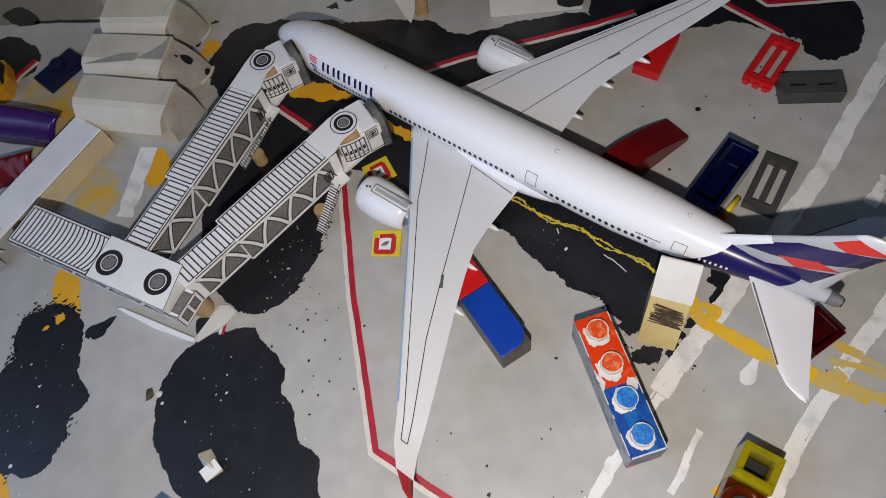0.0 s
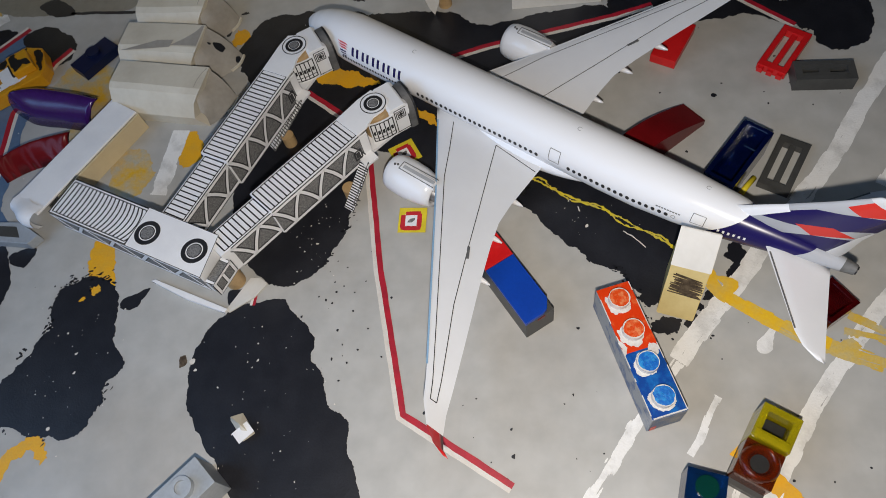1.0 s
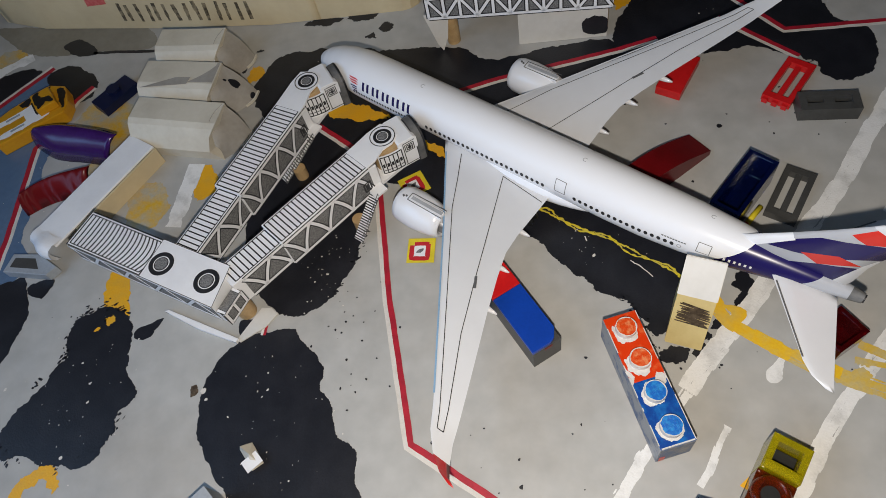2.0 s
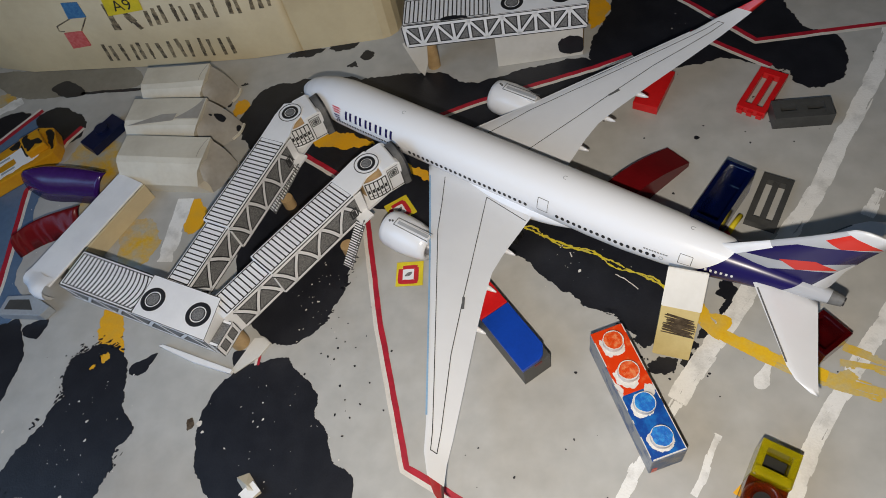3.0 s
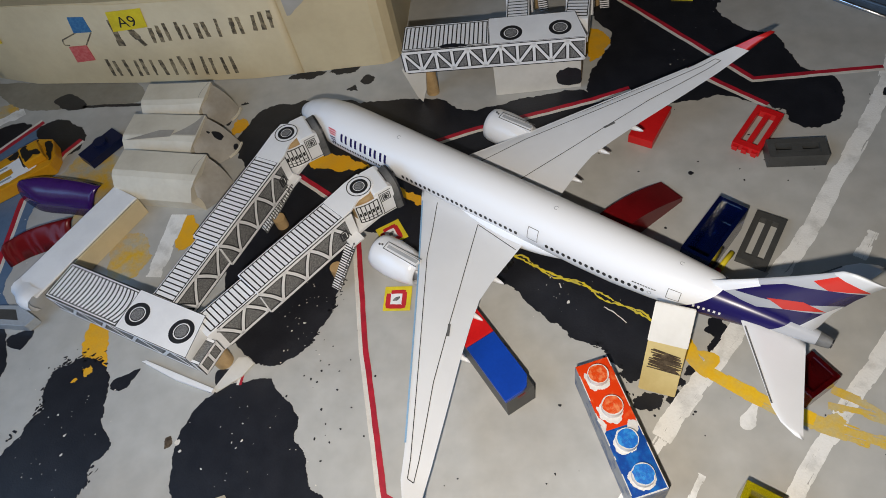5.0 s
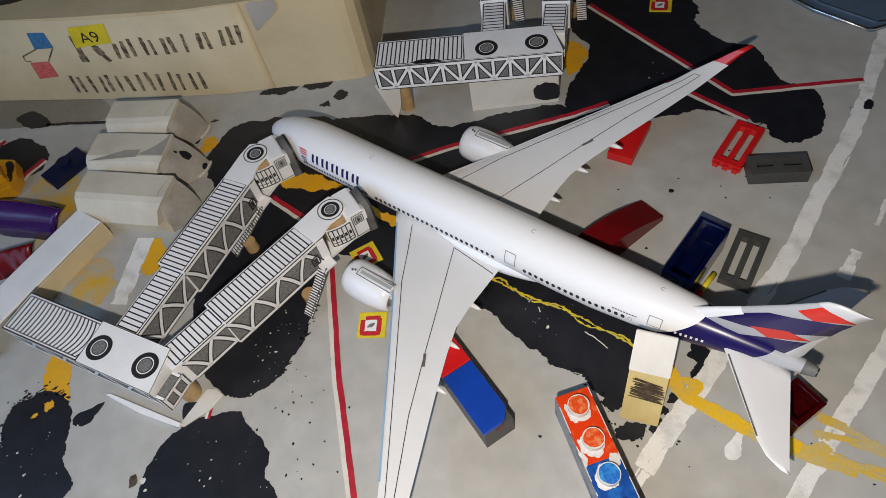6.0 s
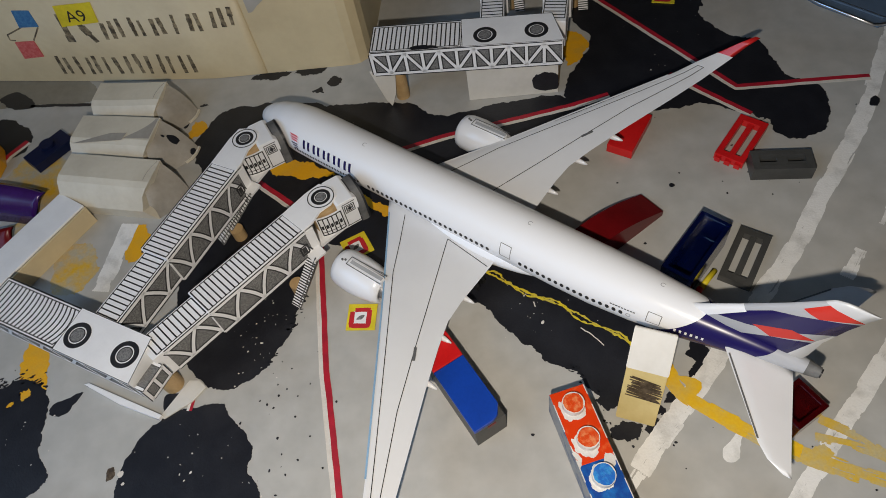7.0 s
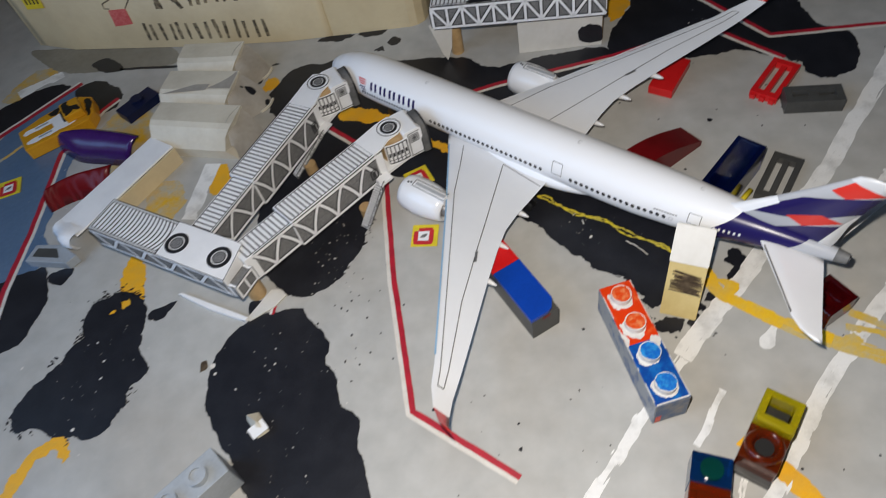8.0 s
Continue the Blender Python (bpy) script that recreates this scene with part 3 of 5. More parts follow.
def stand_sign(x, y, rz, size=8.0):
    """Yellow square with a red frame round a white middle."""
    h = size / 2
    sign = base("ground_sign", x, y, 0, rz, "flat yellow card square with a red frame, lying on the board", "sign", "apron signs")
    part("card", box(-h, h, -h, h, 0.1, 0.4, 0.05), STICKER, sign)
    bm = bmesh.new()
    stroke([(0.5 * h, 0.52 * h), (0.5 * h, -0.68 * h), (-0.66 * h, -0.68 * h), (-0.66 * h, 0.4 * h)], h * 0.17, 0.44, 0.12, 1.5, 6, bm, straight=True)
    stroke([(0.55 * h, 0.52 * h), (0, 0.54 * h), (-0.5 * h, 0.5 * h)], h * 0.16, 0.45, 0.12, 1.5, 6, bm)
    part("red_frame", bm, RED_PRINT, sign)
    part("middle", box(-h * 0.6, h * 0.42, -h * 0.6, h * 0.45, 0.39, 0.42), PAPER, sign)
    part("dot", blob([(-1.3, -0.8), (-0.5, 0.3), (0.7, 0.5), (0.1, -0.7)], 0.45, 0.1, 1, 6), PRINT_GREY, sign)


stand_sign(-4.1, 113.3, -3, 7.7)
stand_sign(-7.0, 136.0, 27, 7.6)
stand_sign(94.2, 232.1, -14, 7.5)
stand_sign(-153.3, 148.0, 20, 8)

# ---- the model aircraft: x runs aft from the nose, -y is its port side ----
plane = base("model_airliner", -36.2, 180.5, 0, -36.3, "white die-cast airliner model with navy, red and grey tail", "model aircraft")
AXIS = 14.0
STATIONS = [(0, 0.25, 0.25, -1.5), (0.6, 1.3, 1.2, -1.45), (2, 2.6, 2.4, -1.2), (4.5, 4.0, 3.9, -0.85), (8, 5.3, 5.2, -0.5), (13, 6.45, 6.45, -0.25), (19, 7.1, 7.15, -0.1), (27, 7.25, 7.3, -0.1), (105, 7.3, 7.35, -0.05), (115, 7.15, 7.15, 0.2), (125, 6.6, 6.6, 0.85), (135, 5.6, 5.6, 1.7), (144, 4.3, 4.4, 2.7), (153, 2.9, 3.0, 3.6), (160, 1.7, 1.8, 4.2), (163.2, 1.15, 1.25, 4.4)]


def hull(x, a, off=0.0):
    """Point on the fuselage at station x, a degrees from the top towards port."""
    xs = [s[0] for s in STATIONS]
    i = max(0, min(len(xs) - 2, sum(x >= v for v in xs) - 1))
    t = (x - xs[i]) / (xs[i + 1] - xs[i])
    ry, rz, zc = (STATIONS[i][k] * (1 - t) + STATIONS[i + 1][k] * t for k in (1, 2, 3))
    return Vector((x, -(ry + off) * math.sin(radians(a)), AXIS + zc + (rz + off) * math.cos(radians(a))))


def hull_patch(x0, x1, a0, a1, off=0.05, bm=None, slant=0.0, nx=6, na=6):
    """A thin skin on the fuselage between two stations and two angles."""
    bm = bm or bmesh.new()
    v = [[bm.verts.new(hull(x0 + (x1 - x0) * i / nx + slant * j / na, a0 + (a1 - a0) * j / na, off)) for j in range(na + 1)] for i in range(nx + 1)]
    for i in range(nx):
        for j in range(na):
            bm.faces.new((v[i][j], v[i + 1][j], v[i + 1][j + 1], v[i][j + 1]))
    return bm


W_, N_, G_, R_ = (0.82, 0.825, 0.835), (0.014, 0.010, 0.085), (0.42, 0.43, 0.45), (0.62, 0.03, 0.02)
HULL_PAINT = livery("white_and_navy_hull", W_, [(N_, [(1.0, -1.13, 115.6)]), (G_, [(1.0, -1.2, 130.0)])])
bm = bmesh.new()
rings = []
xs = [s[0] for s in STATIONS]
fine = sorted({round(a + (b - a) * k / 4, 3) for a, b in zip(xs, xs[1:]) for k in range(5)} | set(range(30, 105, 8)))
for x in fine:
    rings.append([bm.verts.new(hull(x, 360 * k / 48)) for k in range(48)])
for a, b in zip(rings, rings[1:]):
    for k in range(48):
        bm.faces.new((a[k], a[(k + 1) % 48], b[(k + 1) % 48], b[k]))
bm.faces.new(rings[0]), bm.faces.new(rings[-1])
part("fuselage", bm, HULL_PAINT, plane, "glossy white hull, navy towards the tail", smooth=True)
bm = bmesh.new()
rings = []
for i in range(19):
    t = i / 18
    s = math.sin(math.pi * (0.02 + 0.96 * t)) ** 0.6
    rings.append([bm.verts.new((54 + 53 * t, 8.1 * s * math.cos(k * math.pi / 12), AXIS - 5.6 - (4.4 if k < 12 else 3.6) * s * math.sin(k * math.pi / 12))) for k in range(24)])
for a, b in zip(rings, rings[1:]):
    for k in range(24):
        bm.faces.new((a[k], a[(k + 1) % 24], b[(k + 1) % 24], b[k]))
bm.faces.new(rings[0]), bm.faces.new(rings[-1])
part("belly_fairing", bm, WHITE_GLOSS, plane, smooth=True)
part("tail_cone", hull_patch(160.6, 163.25, 0, 360, 0.06, nx=3, na=24), HOOD_GREY, plane, "dark grey tail end", smooth=True)
part("exhaust", disc(0, 0, 0, 1.0, 0.6, 16), INK, plane).matrix_basis = pose(163.0 * MM, 0, (AXIS + 4.4) * MM, 0, 90, 0)


EDGE_BLUE = material("light_blue_edge", (0.25, 0.42, 0.60), None, 200, 0.4)


def crisp(ob, n, ids):
    """Keeps the edges that run along a wing at the given places of its section sharp."""
    for e in ob.data.edges:
        a, b = (v % n for v in e.vertices)
        if a == b and a in ids:
            e.use_edge_sharp = True
    return ob


def wing(side):
    """Swept wing; side is -1 for port."""
    rows = []
    for y, le, te, z in ((3, 51.5, 89, 8.8), (8, 55, 89.2, 9.1), (14, 59.8, 89.3, 9.7), (22, 65.7, 89.4, 10.4), (28, 69.9, 90.0, 10.9), (35, 75.1, 92.4, 11.6), (45, 82.5, 96.4, 12.5), (60, 92.9, 102.9, 14.0), (70, 99.9, 107.2, 15.2), (75, 103.2, 109.3, 16.2), (79, 107.4, 111.8, 18.2), (81.5, 111.6, 114.2, 21.2), (82.6, 115.2, 116.6, 24.0)):
        c = te - le
        up = [(0.0, 0.0), (0.03, 0.013), (0.15, 0.021), (0.4, 0.023), (0.7, 0.014), (1.0, 0.0)]
        rows.append([(le + c * u, side * y, z + c * t) for u, t in up] + [(le + c * u, side * y, z - 0.25 - c * t * 0.6) for u, t in up[-2:0:-1]])
    bm = bmesh.new()
    v = [[bm.verts.new(p) for p in r] for r in rows]
    n = len(v[0])
    for a, b in zip(v[:-3], v[1:-2]):
        for k in range(n):
            bm.faces.new((a[k], a[(k + 1) % n], b[(k + 1) % n], b[k]))
    bm.faces.new(v[0])
    w = crisp(part("wing", bm, WING_GREY, plane, "light grey swept wing", smooth=True), n, (0, 5))
    bm = bmesh.new()
    v = [[bm.verts.new(p) for p in r] for r in rows[-3:]]
    for a, b in zip(v, v[1:]):
        for k in range(n):
            bm.faces.new((a[k], a[(k + 1) % n], b[(k + 1) % n], b[k]))
    bm.faces.new(v[-1])
    part("winglet", bm, LIVERY_RED, w, "red curved wing tip", smooth=True)

    def top(y, u):
        ys = [abs(r[0][1]) for r in rows]
        i = max(0, min(len(ys) - 2, sum(y >= q for q in ys) - 1))
        t = (y - ys[i]) / (ys[i + 1] - ys[i])
        le, te = (rows[i][k][0] * (1 - t) + rows[i + 1][k][0] * t for k in (0, 5))
        z = rows[i][0][2] * (1 - t) + rows[i + 1][0][2] * t
        c = te - le
        prof = [(0.0, 0.0), (0.03, 0.013), (0.15, 0.021), (0.4, 0.023), (0.7, 0.014), (1.0, 0.0)]
        k = max(0, min(4, sum(u >= q[0] for q in prof) - 1))
        h = prof[k][1] + (prof[k + 1][1] - prof[k][1]) * (u - prof[k][0]) / (prof[k + 1][0] - prof[k][0])
        return Vector((le + c * u, side * y, z + c * h + 0.07))

    # panel lines by span and station
    for line in ([(7.6, 60.7), (15.3, 65.2), (24.2, 70.05), (42.1, 82.5), (70.4, 102.1), (74, 104.3)], [(8, 75.2), (38, 88.0), (52.8, 94.6), (69.4, 103.7), (74, 106.0)], [(74, 104.3), (74, 106.0)], [(8, 75.2), (9.5, 88.6)]):
        pts = []
        for (ya, xa), (yb, xb) in zip(line, line[1:]):
            for k in range(9):
                y, x = ya + (yb - ya) * k / 8, xa + (xb - xa) * k / 8
                front_x, back_x = top(y, 0.0).x, top(y, 1.0).x
                pts.append(top(y, (x - front_x) / (back_x - front_x)))
        pts = [p for k, p in enumerate(pts) if k == 0 or (p - pts[k - 1]).length > 1e-4]
        bm = bmesh.new()
        pairs = []
        for k, p in enumerate(pts):
            d = (pts[min(k + 1, len(pts) - 1)] - pts[max(k - 1, 0)]).cross(Vector((0, 0, 1))).normalized() * 0.1
            pairs.append((bm.verts.new(p + d), bm.verts.new(p - d)))
        for a, b in zip(pairs, pairs[1:]):
            bm.faces.new((a[0], b[0], b[1], a[1]))
        part("panel_line", bm, INK, w)
    bm = bmesh.new()
    bar(bm, top(38, 0.66), top(41, 0.675), 0.35, thick=0.04)
    part("hatch", bm, HOOD_GREY, w)
    # strip along the front edge, bluer on the port wing
    bm = bmesh.new()
    for ya, yb in ((9, 30), (30, 68)):
        bar(bm, top(ya, 0.012), top(yb, 0.012), 0.22, thick=0.03)
    part("edge_strip", bm, EDGE_BLUE if side < 0 else WING_GREY, w)
    for y in (19.7, 31.8, 43.2):
        x = top(y, 1.0).x
        z = top(y, 1.0).z - 1.3
        bm = bmesh.new()
        rr = []
        for i in range(9):
            t = i / 8
            r = 0.85 * math.sin(math.pi * (0.08 + 0.90 * t)) ** 0.6
            rr.append([bm.verts.new((x - 6.5 + 8.7 * t, side * y + r * math.cos(k * math.pi / 4), z - 0.3 + r * 1.1 * math.sin(k * math.pi / 4))) for k in range(8)])
        for a, b in zip(rr, rr[1:]):
            for k in range(8):
                bm.faces.new((a[k], a[(k + 1) % 8], b[(k + 1) % 8], b[k]))
        bm.faces.new(rr[0]), bm.faces.new(rr[-1])
        part("flap_fairing", bm, WHITE_GLOSS, w, smooth=True)


def engine(side):
    y, z, x = side * 27.9, 6.8, 54.3
    prof = [(0.0, 4.1), (0.5, 4.75), (2, 5.2), (6, 5.4), (10, 5.1), (13.2, 4.4), (15.2, 3.7), (15.2, 3.1)]
    inner = [(14.8, 2.6), (3.0, 3.6), (1.0, 3.9)]
    bm = bmesh.new()
    rr = [[bm.verts.new((x + px, y + r * math.cos(k * math.pi / 14), z + r * math.sin(k * math.pi / 14))) for k in range(28)] for px, r in prof + inner]
    for a, b in zip(rr, rr[1:] + rr[:1]):
        for k in range(28):
            bm.faces.new((a[k], a[(k + 1) % 28], b[(k + 1) % 28], b[k]))
    e = part("engine", bm, WHITE_GLOSS, plane, "white engine nacelle", smooth=True)
    f = part("fan", disc(0, 0, 0, 3.6, 0.5, 24), STEEL, e)
    f.matrix_basis = pose((x + 3) * MM, y * MM, z * MM, 0, 90, 0)
    bm = bmesh.new()
    rr = [[bm.verts.new((x + px, y + r * math.cos(k * math.pi / 10), z + r * math.sin(k * math.pi / 10))) for k in range(20)] for px, r in ((13, 2.6), (15.7, 2.2), (17.2, 1.2), (18.2, 0.3))]
    for a, b in zip(rr, rr[1:]):
        for k in range(20):
            bm.faces.new((a[k], a[(k + 1) % 20], b[(k + 1) % 20], b[k]))
    part("exhaust_cone", bm, STEEL, e, smooth=True)
    part("pylon", prism([(x + 4, y - 0.6), (x + 6, y - 1.1), (x + 15.5, y - 0.9), (x + 15.5, y + 0.9), (x + 6, y + 1.1), (x + 4, y + 0.6)], z + 2.5, z + 5.5, bevel=0.3), WHITE_GLOSS, e)
    bm = bmesh.new()
    for a, b in (((4.5, -1.2), (16, -1.3)), ((4.5, 1.2), (16, 1.3)), ((4.5, -1.2), (4.5, 1.2))):
        bar(bm, (x + a[0], y + a[1], z + 5.62), (x + b[0], y + b[1], z + 5.62), 0.11, thick=0.03)
    part("pylon_outline", bm, HOOD_GREY, e)
    bm = bmesh.new()
    bar(bm, (x + 5.2, y, z + 5.6), (x + 15.5, y, z + 5.6), 0.5, thick=0.03)
    part("pylon_slot", bm, SLOT_GREY, e)
    for dx in (2.6, 3.4):
        part("lug", disc(x + dx, y + side * 1.6 - side * dx * 0.4, z + 5.0, 0.3, 0.5, 10), HOOD_GREY, e)


def tailplane(side):
    bm = bmesh.new()
    rows = []
    for y, le, te, z in ((1, 143.2, 158.6, 17.4), (4, 145.6, 159.7, 17.6), (14, 153.8, 163.0, 18.4), (20, 158.7, 165.0, 18.9), (22.2, 161.3, 165.8, 19.1), (23.5, 164.6, 166.3, 19.2)):
        c = te - le
        up = [(0.0, 0.0), (0.05, 0.022), (0.3, 0.034), (0.7, 0.018), (1.0, 0.0)]
        rows.append([bm.verts.new((le + c * u, side * y, z + c * t)) for u, t in up] + [bm.verts.new((le + c * u, side * y, z - c * t)) for u, t in up[-2:0:-1]])
    n = len(rows[0])
    for a, b in zip(rows, rows[1:]):
        for k in range(n):
            bm.faces.new((a[k], a[(k + 1) % n], b[(k + 1) % n], b[k]))
    bm.faces.new(rows[0]), bm.faces.new(rows[-1])
    t = crisp(part("tailplane", bm, WING_GREY, plane, "light grey tailplane", smooth=True), n, (0, 4))
    # thin dark strip painted as the shadow along the leading edge
    bm = bmesh.new()
    bar(bm, (146.9, side * 5, 18.0), (158.4, side * 19.4, 19.1), 0.18, thick=0.03)
    part("edge_strip", bm, HOOD_GREY, t)


for side in (-1, 1):
    wing(side)
    engine(side)
    tailplane(side)

FIN_PAINT = livery("striped_fin", G_, [
    (N_, [(0.510, -1.0, 53.60), (0.630, -1.0, 71.86), (-1.0, 0.362, -149.0)]),
    (N_, [(1.270, -1.0, 156.93), (0.950, -1.0, 110.08), (0.480, -1.0, 39.50), (-0.325, 1.0, -23.12), (-0.540, 1.0, -55.28), (-0.710, 1.0, -81.83)]),
    (R_, [(0.540, -1.0, 54.4), (-0.160, -1.0, -53.98), (-0.630, 1.0, -71.86), (0.450, 1.0, 92.30)]),
    (R_, [(0.350, 1.0, 91.28), (-0.580, 1.0, -55.31), (-0.220, -1.0, -76.02), (1.240, -1.0, 154.38)]),
    (W_, [(1.0, -0.362, 149.0), (0.0, -1.0, -32.3), (2.1, -1.0, 306.0)]),
    ((0.58, 0.59, 0.60), [(0.220, 1.0, 76.02)]),
    (W_, [(-1.120, 1.0, -135.47), (-1.0, -1.0, -174.6)]),
])
bm = bmesh.new()
rows = []
for z, le, te, th in ((17.5, 131.8, 158.4, 1.3), (20.3, 134.7, 159.0, 1.2), (22.5, 137.6, 159.6, 1.1), (28.8, 144.4, 160.4, 0.95), (36, 151.7, 162.5, 0.75), (41, 156.4, 164.4, 0.6), (42.8, 158.0, 165.2, 0.5), (43.4, 160.0, 165.5, 0.25)):
    c = te - le
    up = [(0.0, 0.0), (0.08, 0.7), (0.35, 1.0), (0.75, 0.6), (1.0, 0.08)]
    rows.append([bm.verts.new((le + c * u, -th * t, z)) for u, t in up] + [bm.verts.new((le + c * u, th * t, z)) for u, t in up[-1:0:-1]])
n = len(rows[0])
for a, b in zip(rows, rows[1:]):
    for k in range(n):
        bm.faces.new((a[k], a[(k + 1) % n], b[(k + 1) % n], b[k]))
bm.faces.new(rows[0]), bm.faces.new(rows[-1])
fin = part("tail_fin", bm, FIN_PAINT, plane, "tail fin in navy, red and pale grey bands", smooth=True)

# cabin windows along the port side
win = None
spots = [20.5 + k * 1.05 for k in range(24)] + [48.6 + k * 1.62 for k in range(25)] + [97.0 + k * 1.64 for k in range(17)]
for k, x in enumerate(spots):
    if win is None:
        bm = bmesh.new()
        bm.faces.new([bm.verts.new((0.44 * math.cos(i * math.pi / 6), 0, 0.55 * math.sin(i * math.pi / 6))) for i in range(12)])
        win = part("window", bm, INK, plane)
        ob = win
    else:
        ob = new("window", win.data)
        ob.parent = plane
    p = hull(x, 91 if x < 92 else 86, 0.07)
    ob.matrix_basis = Matrix.Translation(p * MM) @ pose(0, 0, 0, -6, 0, 0) @ Matrix.Diagonal((0.8 if k < 24 else 1.15, 1, 0.8 if k < 24 else 1.12, 1))


bm = bmesh.new()
for k in range(12):
    p, q = (hull(125.0 + 0.5 * math.cos(u), 86 + 4.6 * math.sin(u), 0.07) for u in (k * math.pi / 6, (k + 1) * math.pi / 6))
    bar(bm, p, q, 0.07, (0, -1, 0), 0.03)
part("window_ring", bm, SLOT_GREY, plane)


def outline(x, a, w, h, mat):
    bm = bmesh.new()
    for da in (-h, h):
        hull_patch(x - w, x + w, a + da - 0.7, a + da + 0.7, 0.06, bm, nx=2, na=1)
    for dx in (-w, w):
        hull_patch(x + dx - 0.08, x + dx + 0.08, a - h, a + h, 0.06, bm, nx=1, na=6)
    part("door_outline", bm, mat, plane)


outline(92.6, 73, 1.5, 15, HOOD_GREY)
outline(130.4, 70, 1.5, 13, HOOD_GREY)
# title in plain bars, with its mark
for k in range(10):
    x = 24.2 + (k // 2) * 3.9 + (k % 2) * 1.75
    part("title_bar", hull_patch(x, x + 0.85, 55, 77, 0.05, nx=1), NAVY, plane)
for k, (x, w) in enumerate(((18.6, 3.0), (18.8, 2.8), (19.2, 2.4))):
    part("title_mark", hull_patch(x, x + w, 53 + k * 5.5, 56.5 + k * 5.5, 0.05, slant=1.0), LIVERY_RED, plane)
for k in range(3):
    part("title_mark", hull_patch(19.6 + k * 0.5, 22.0, 72 + k * 6, 75.5 + k * 6, 0.05), NAVY, plane)
bm = bmesh.new()
for k in range(6):
    hull_patch(135.0 + k * 1.15, 135.5 + k * 1.15, 74, 83, 0.06, bm, nx=2, na=3)
part("registration_print", bm, PAPER, plane, "small pale bars")
bm = bmesh.new()
for k in range(9):
    hull_patch(120.4 + k * 0.68, 120.9 + k * 0.68, 72, 75, 0.05, bm, nx=1, na=1)
part("small_print", bm, HOOD_GREY, plane)
# small maker's marks along the top of the hull
for x, a in ((43.5, 3), (95.5, -1), (129, -7)):
    bm = bmesh.new()
    for k in range(5):
        t = 0.9 + k * 0.9
        p, q = (hull(x + 0.6 * math.cos(u), a + 4.4 * math.sin(u), 0.05) for u in (t, t + 0.9))
        bar(bm, p, q, 0.07, (0, 0, 1), 0.04)
    part("hull_mark", bm, SLOT_GREY, plane)
# landing gear
for x, y in ((26, 0), (84, -11), (84, 11)):
    bm = bmesh.new()
    tube(bm, [(x, y, 2), (x, y, 9)], 0.5)
    leg = part("gear_leg", bm, STEEL, plane)
    for dx in (-1.7, 1.7):
        for dy in (-1.2, 1.2):
            wheel = part("wheel", disc(0, 0, -0.45, 1.55, 0.9, 20), BLACK, leg)
            wheel.matrix_basis = pose((x + dx) * MM, (y + dy) * MM, 1.55 * MM, 90, 0, 0)

# ---- paper jet bridges ----


def truss(owner, x0, x1, y, zt, zb, cells, out, posts=False, bow=0.0):
    """Printed lattice side of a bridge: grey panel, black outlines, white bars."""
    part("truss_panel", section([(x0, zb), (x1, zb), (x1, zt), (x0, zt)], y, y + out * 0.08), PRINT_GREY, owner)
    dark, pale = bmesh.new(), bmesh.new()
    w = (x1 - x0) / cells
    lines = [((x0, zb), (x1, zb)), ((x0, zt), (x1, zt))]
    for k in range(cells):
        a = x0 + k * w
        if posts:
            lines.append(((a, zb), (a, zt)))
        lines.append(((a, zb), (a + w, zt)) if k % 2 else ((a, zt), (a + w, zb)))
    for (ax, az), (bx, bz) in lines:
        n = (0, out, 0)
        slant = az != bz and ax != bx
        parts = 5 if bow and slant else 1
        length_ = math.hypot(bx - ax, bz - az)
        sx, sz = -(bz - az) / length_, (bx - ax) / length_
        for k in range(parts):
            (px, pz), (qx, qz) = ((ax + (bx - ax) * f + sx * bow * math.sin(math.pi * f) * (parts > 1), az + (bz - az) * f + sz * bow * math.sin(math.pi * f) * (parts > 1)) for f in (k / parts, (k + 1) / parts))
            bar(dark, (px, y + out * 0.08, pz), (qx, y + out * 0.08, qz), 0.8, n, 0.05)
            bar(pale, (px, y + out * 0.13, pz), (qx, y + out * 0.13, qz), 0.44, n, 0.05)
    part("truss_outline", dark, INK, owner)
    part("lattice", pale, PAPER, owner)


def ribs(owner, x0, x1, half, z, n, bend=0.0):
    """Printed lines across a bridge roof."""
    bm = bmesh.new()
    for k in range(n + 1):
        x = x0 + (x1 - x0) * k / n
        pts = [(x + bend * (1 - (j / 3 - 1) ** 2) * k / n, half * (j / 3 - 1), z) for j in range(7)]
        for a, b in zip(pts, pts[1:]):
            bar(bm, a, b, 0.19, thick=0.03)
    for y in (-half, half):
        bar(bm, (x0, y, z), (x1, y, z), 0.13, thick=0.03)
    part("roof_print", bm, INK, owner)


def vent(owner, x, y, z, r, rimmed=False):
    """Printed round vent; on the bridge heads it has a thin outer circle."""
    k = 0.72 if rimmed else 1.0
    v = part("roof_vent", ring(x, y, z, r * 0.66 * k, r * k, 0.06), INK, owner, "round dark printed vent")
    part("vent_disc", disc(x, y, z + 0.01, r * 0.5 * k, 0.05), PRINT_GREY, v)
    part("vent_ring", ring(x, y, z + 0.01, r * 0.5 * k, r * 0.57 * k, 0.06), INK, v)
    if rimmed:
        part("vent_rim", ring(x, y, z + 0.01, r * 0.93, r, 0.05, 40), INK, v)


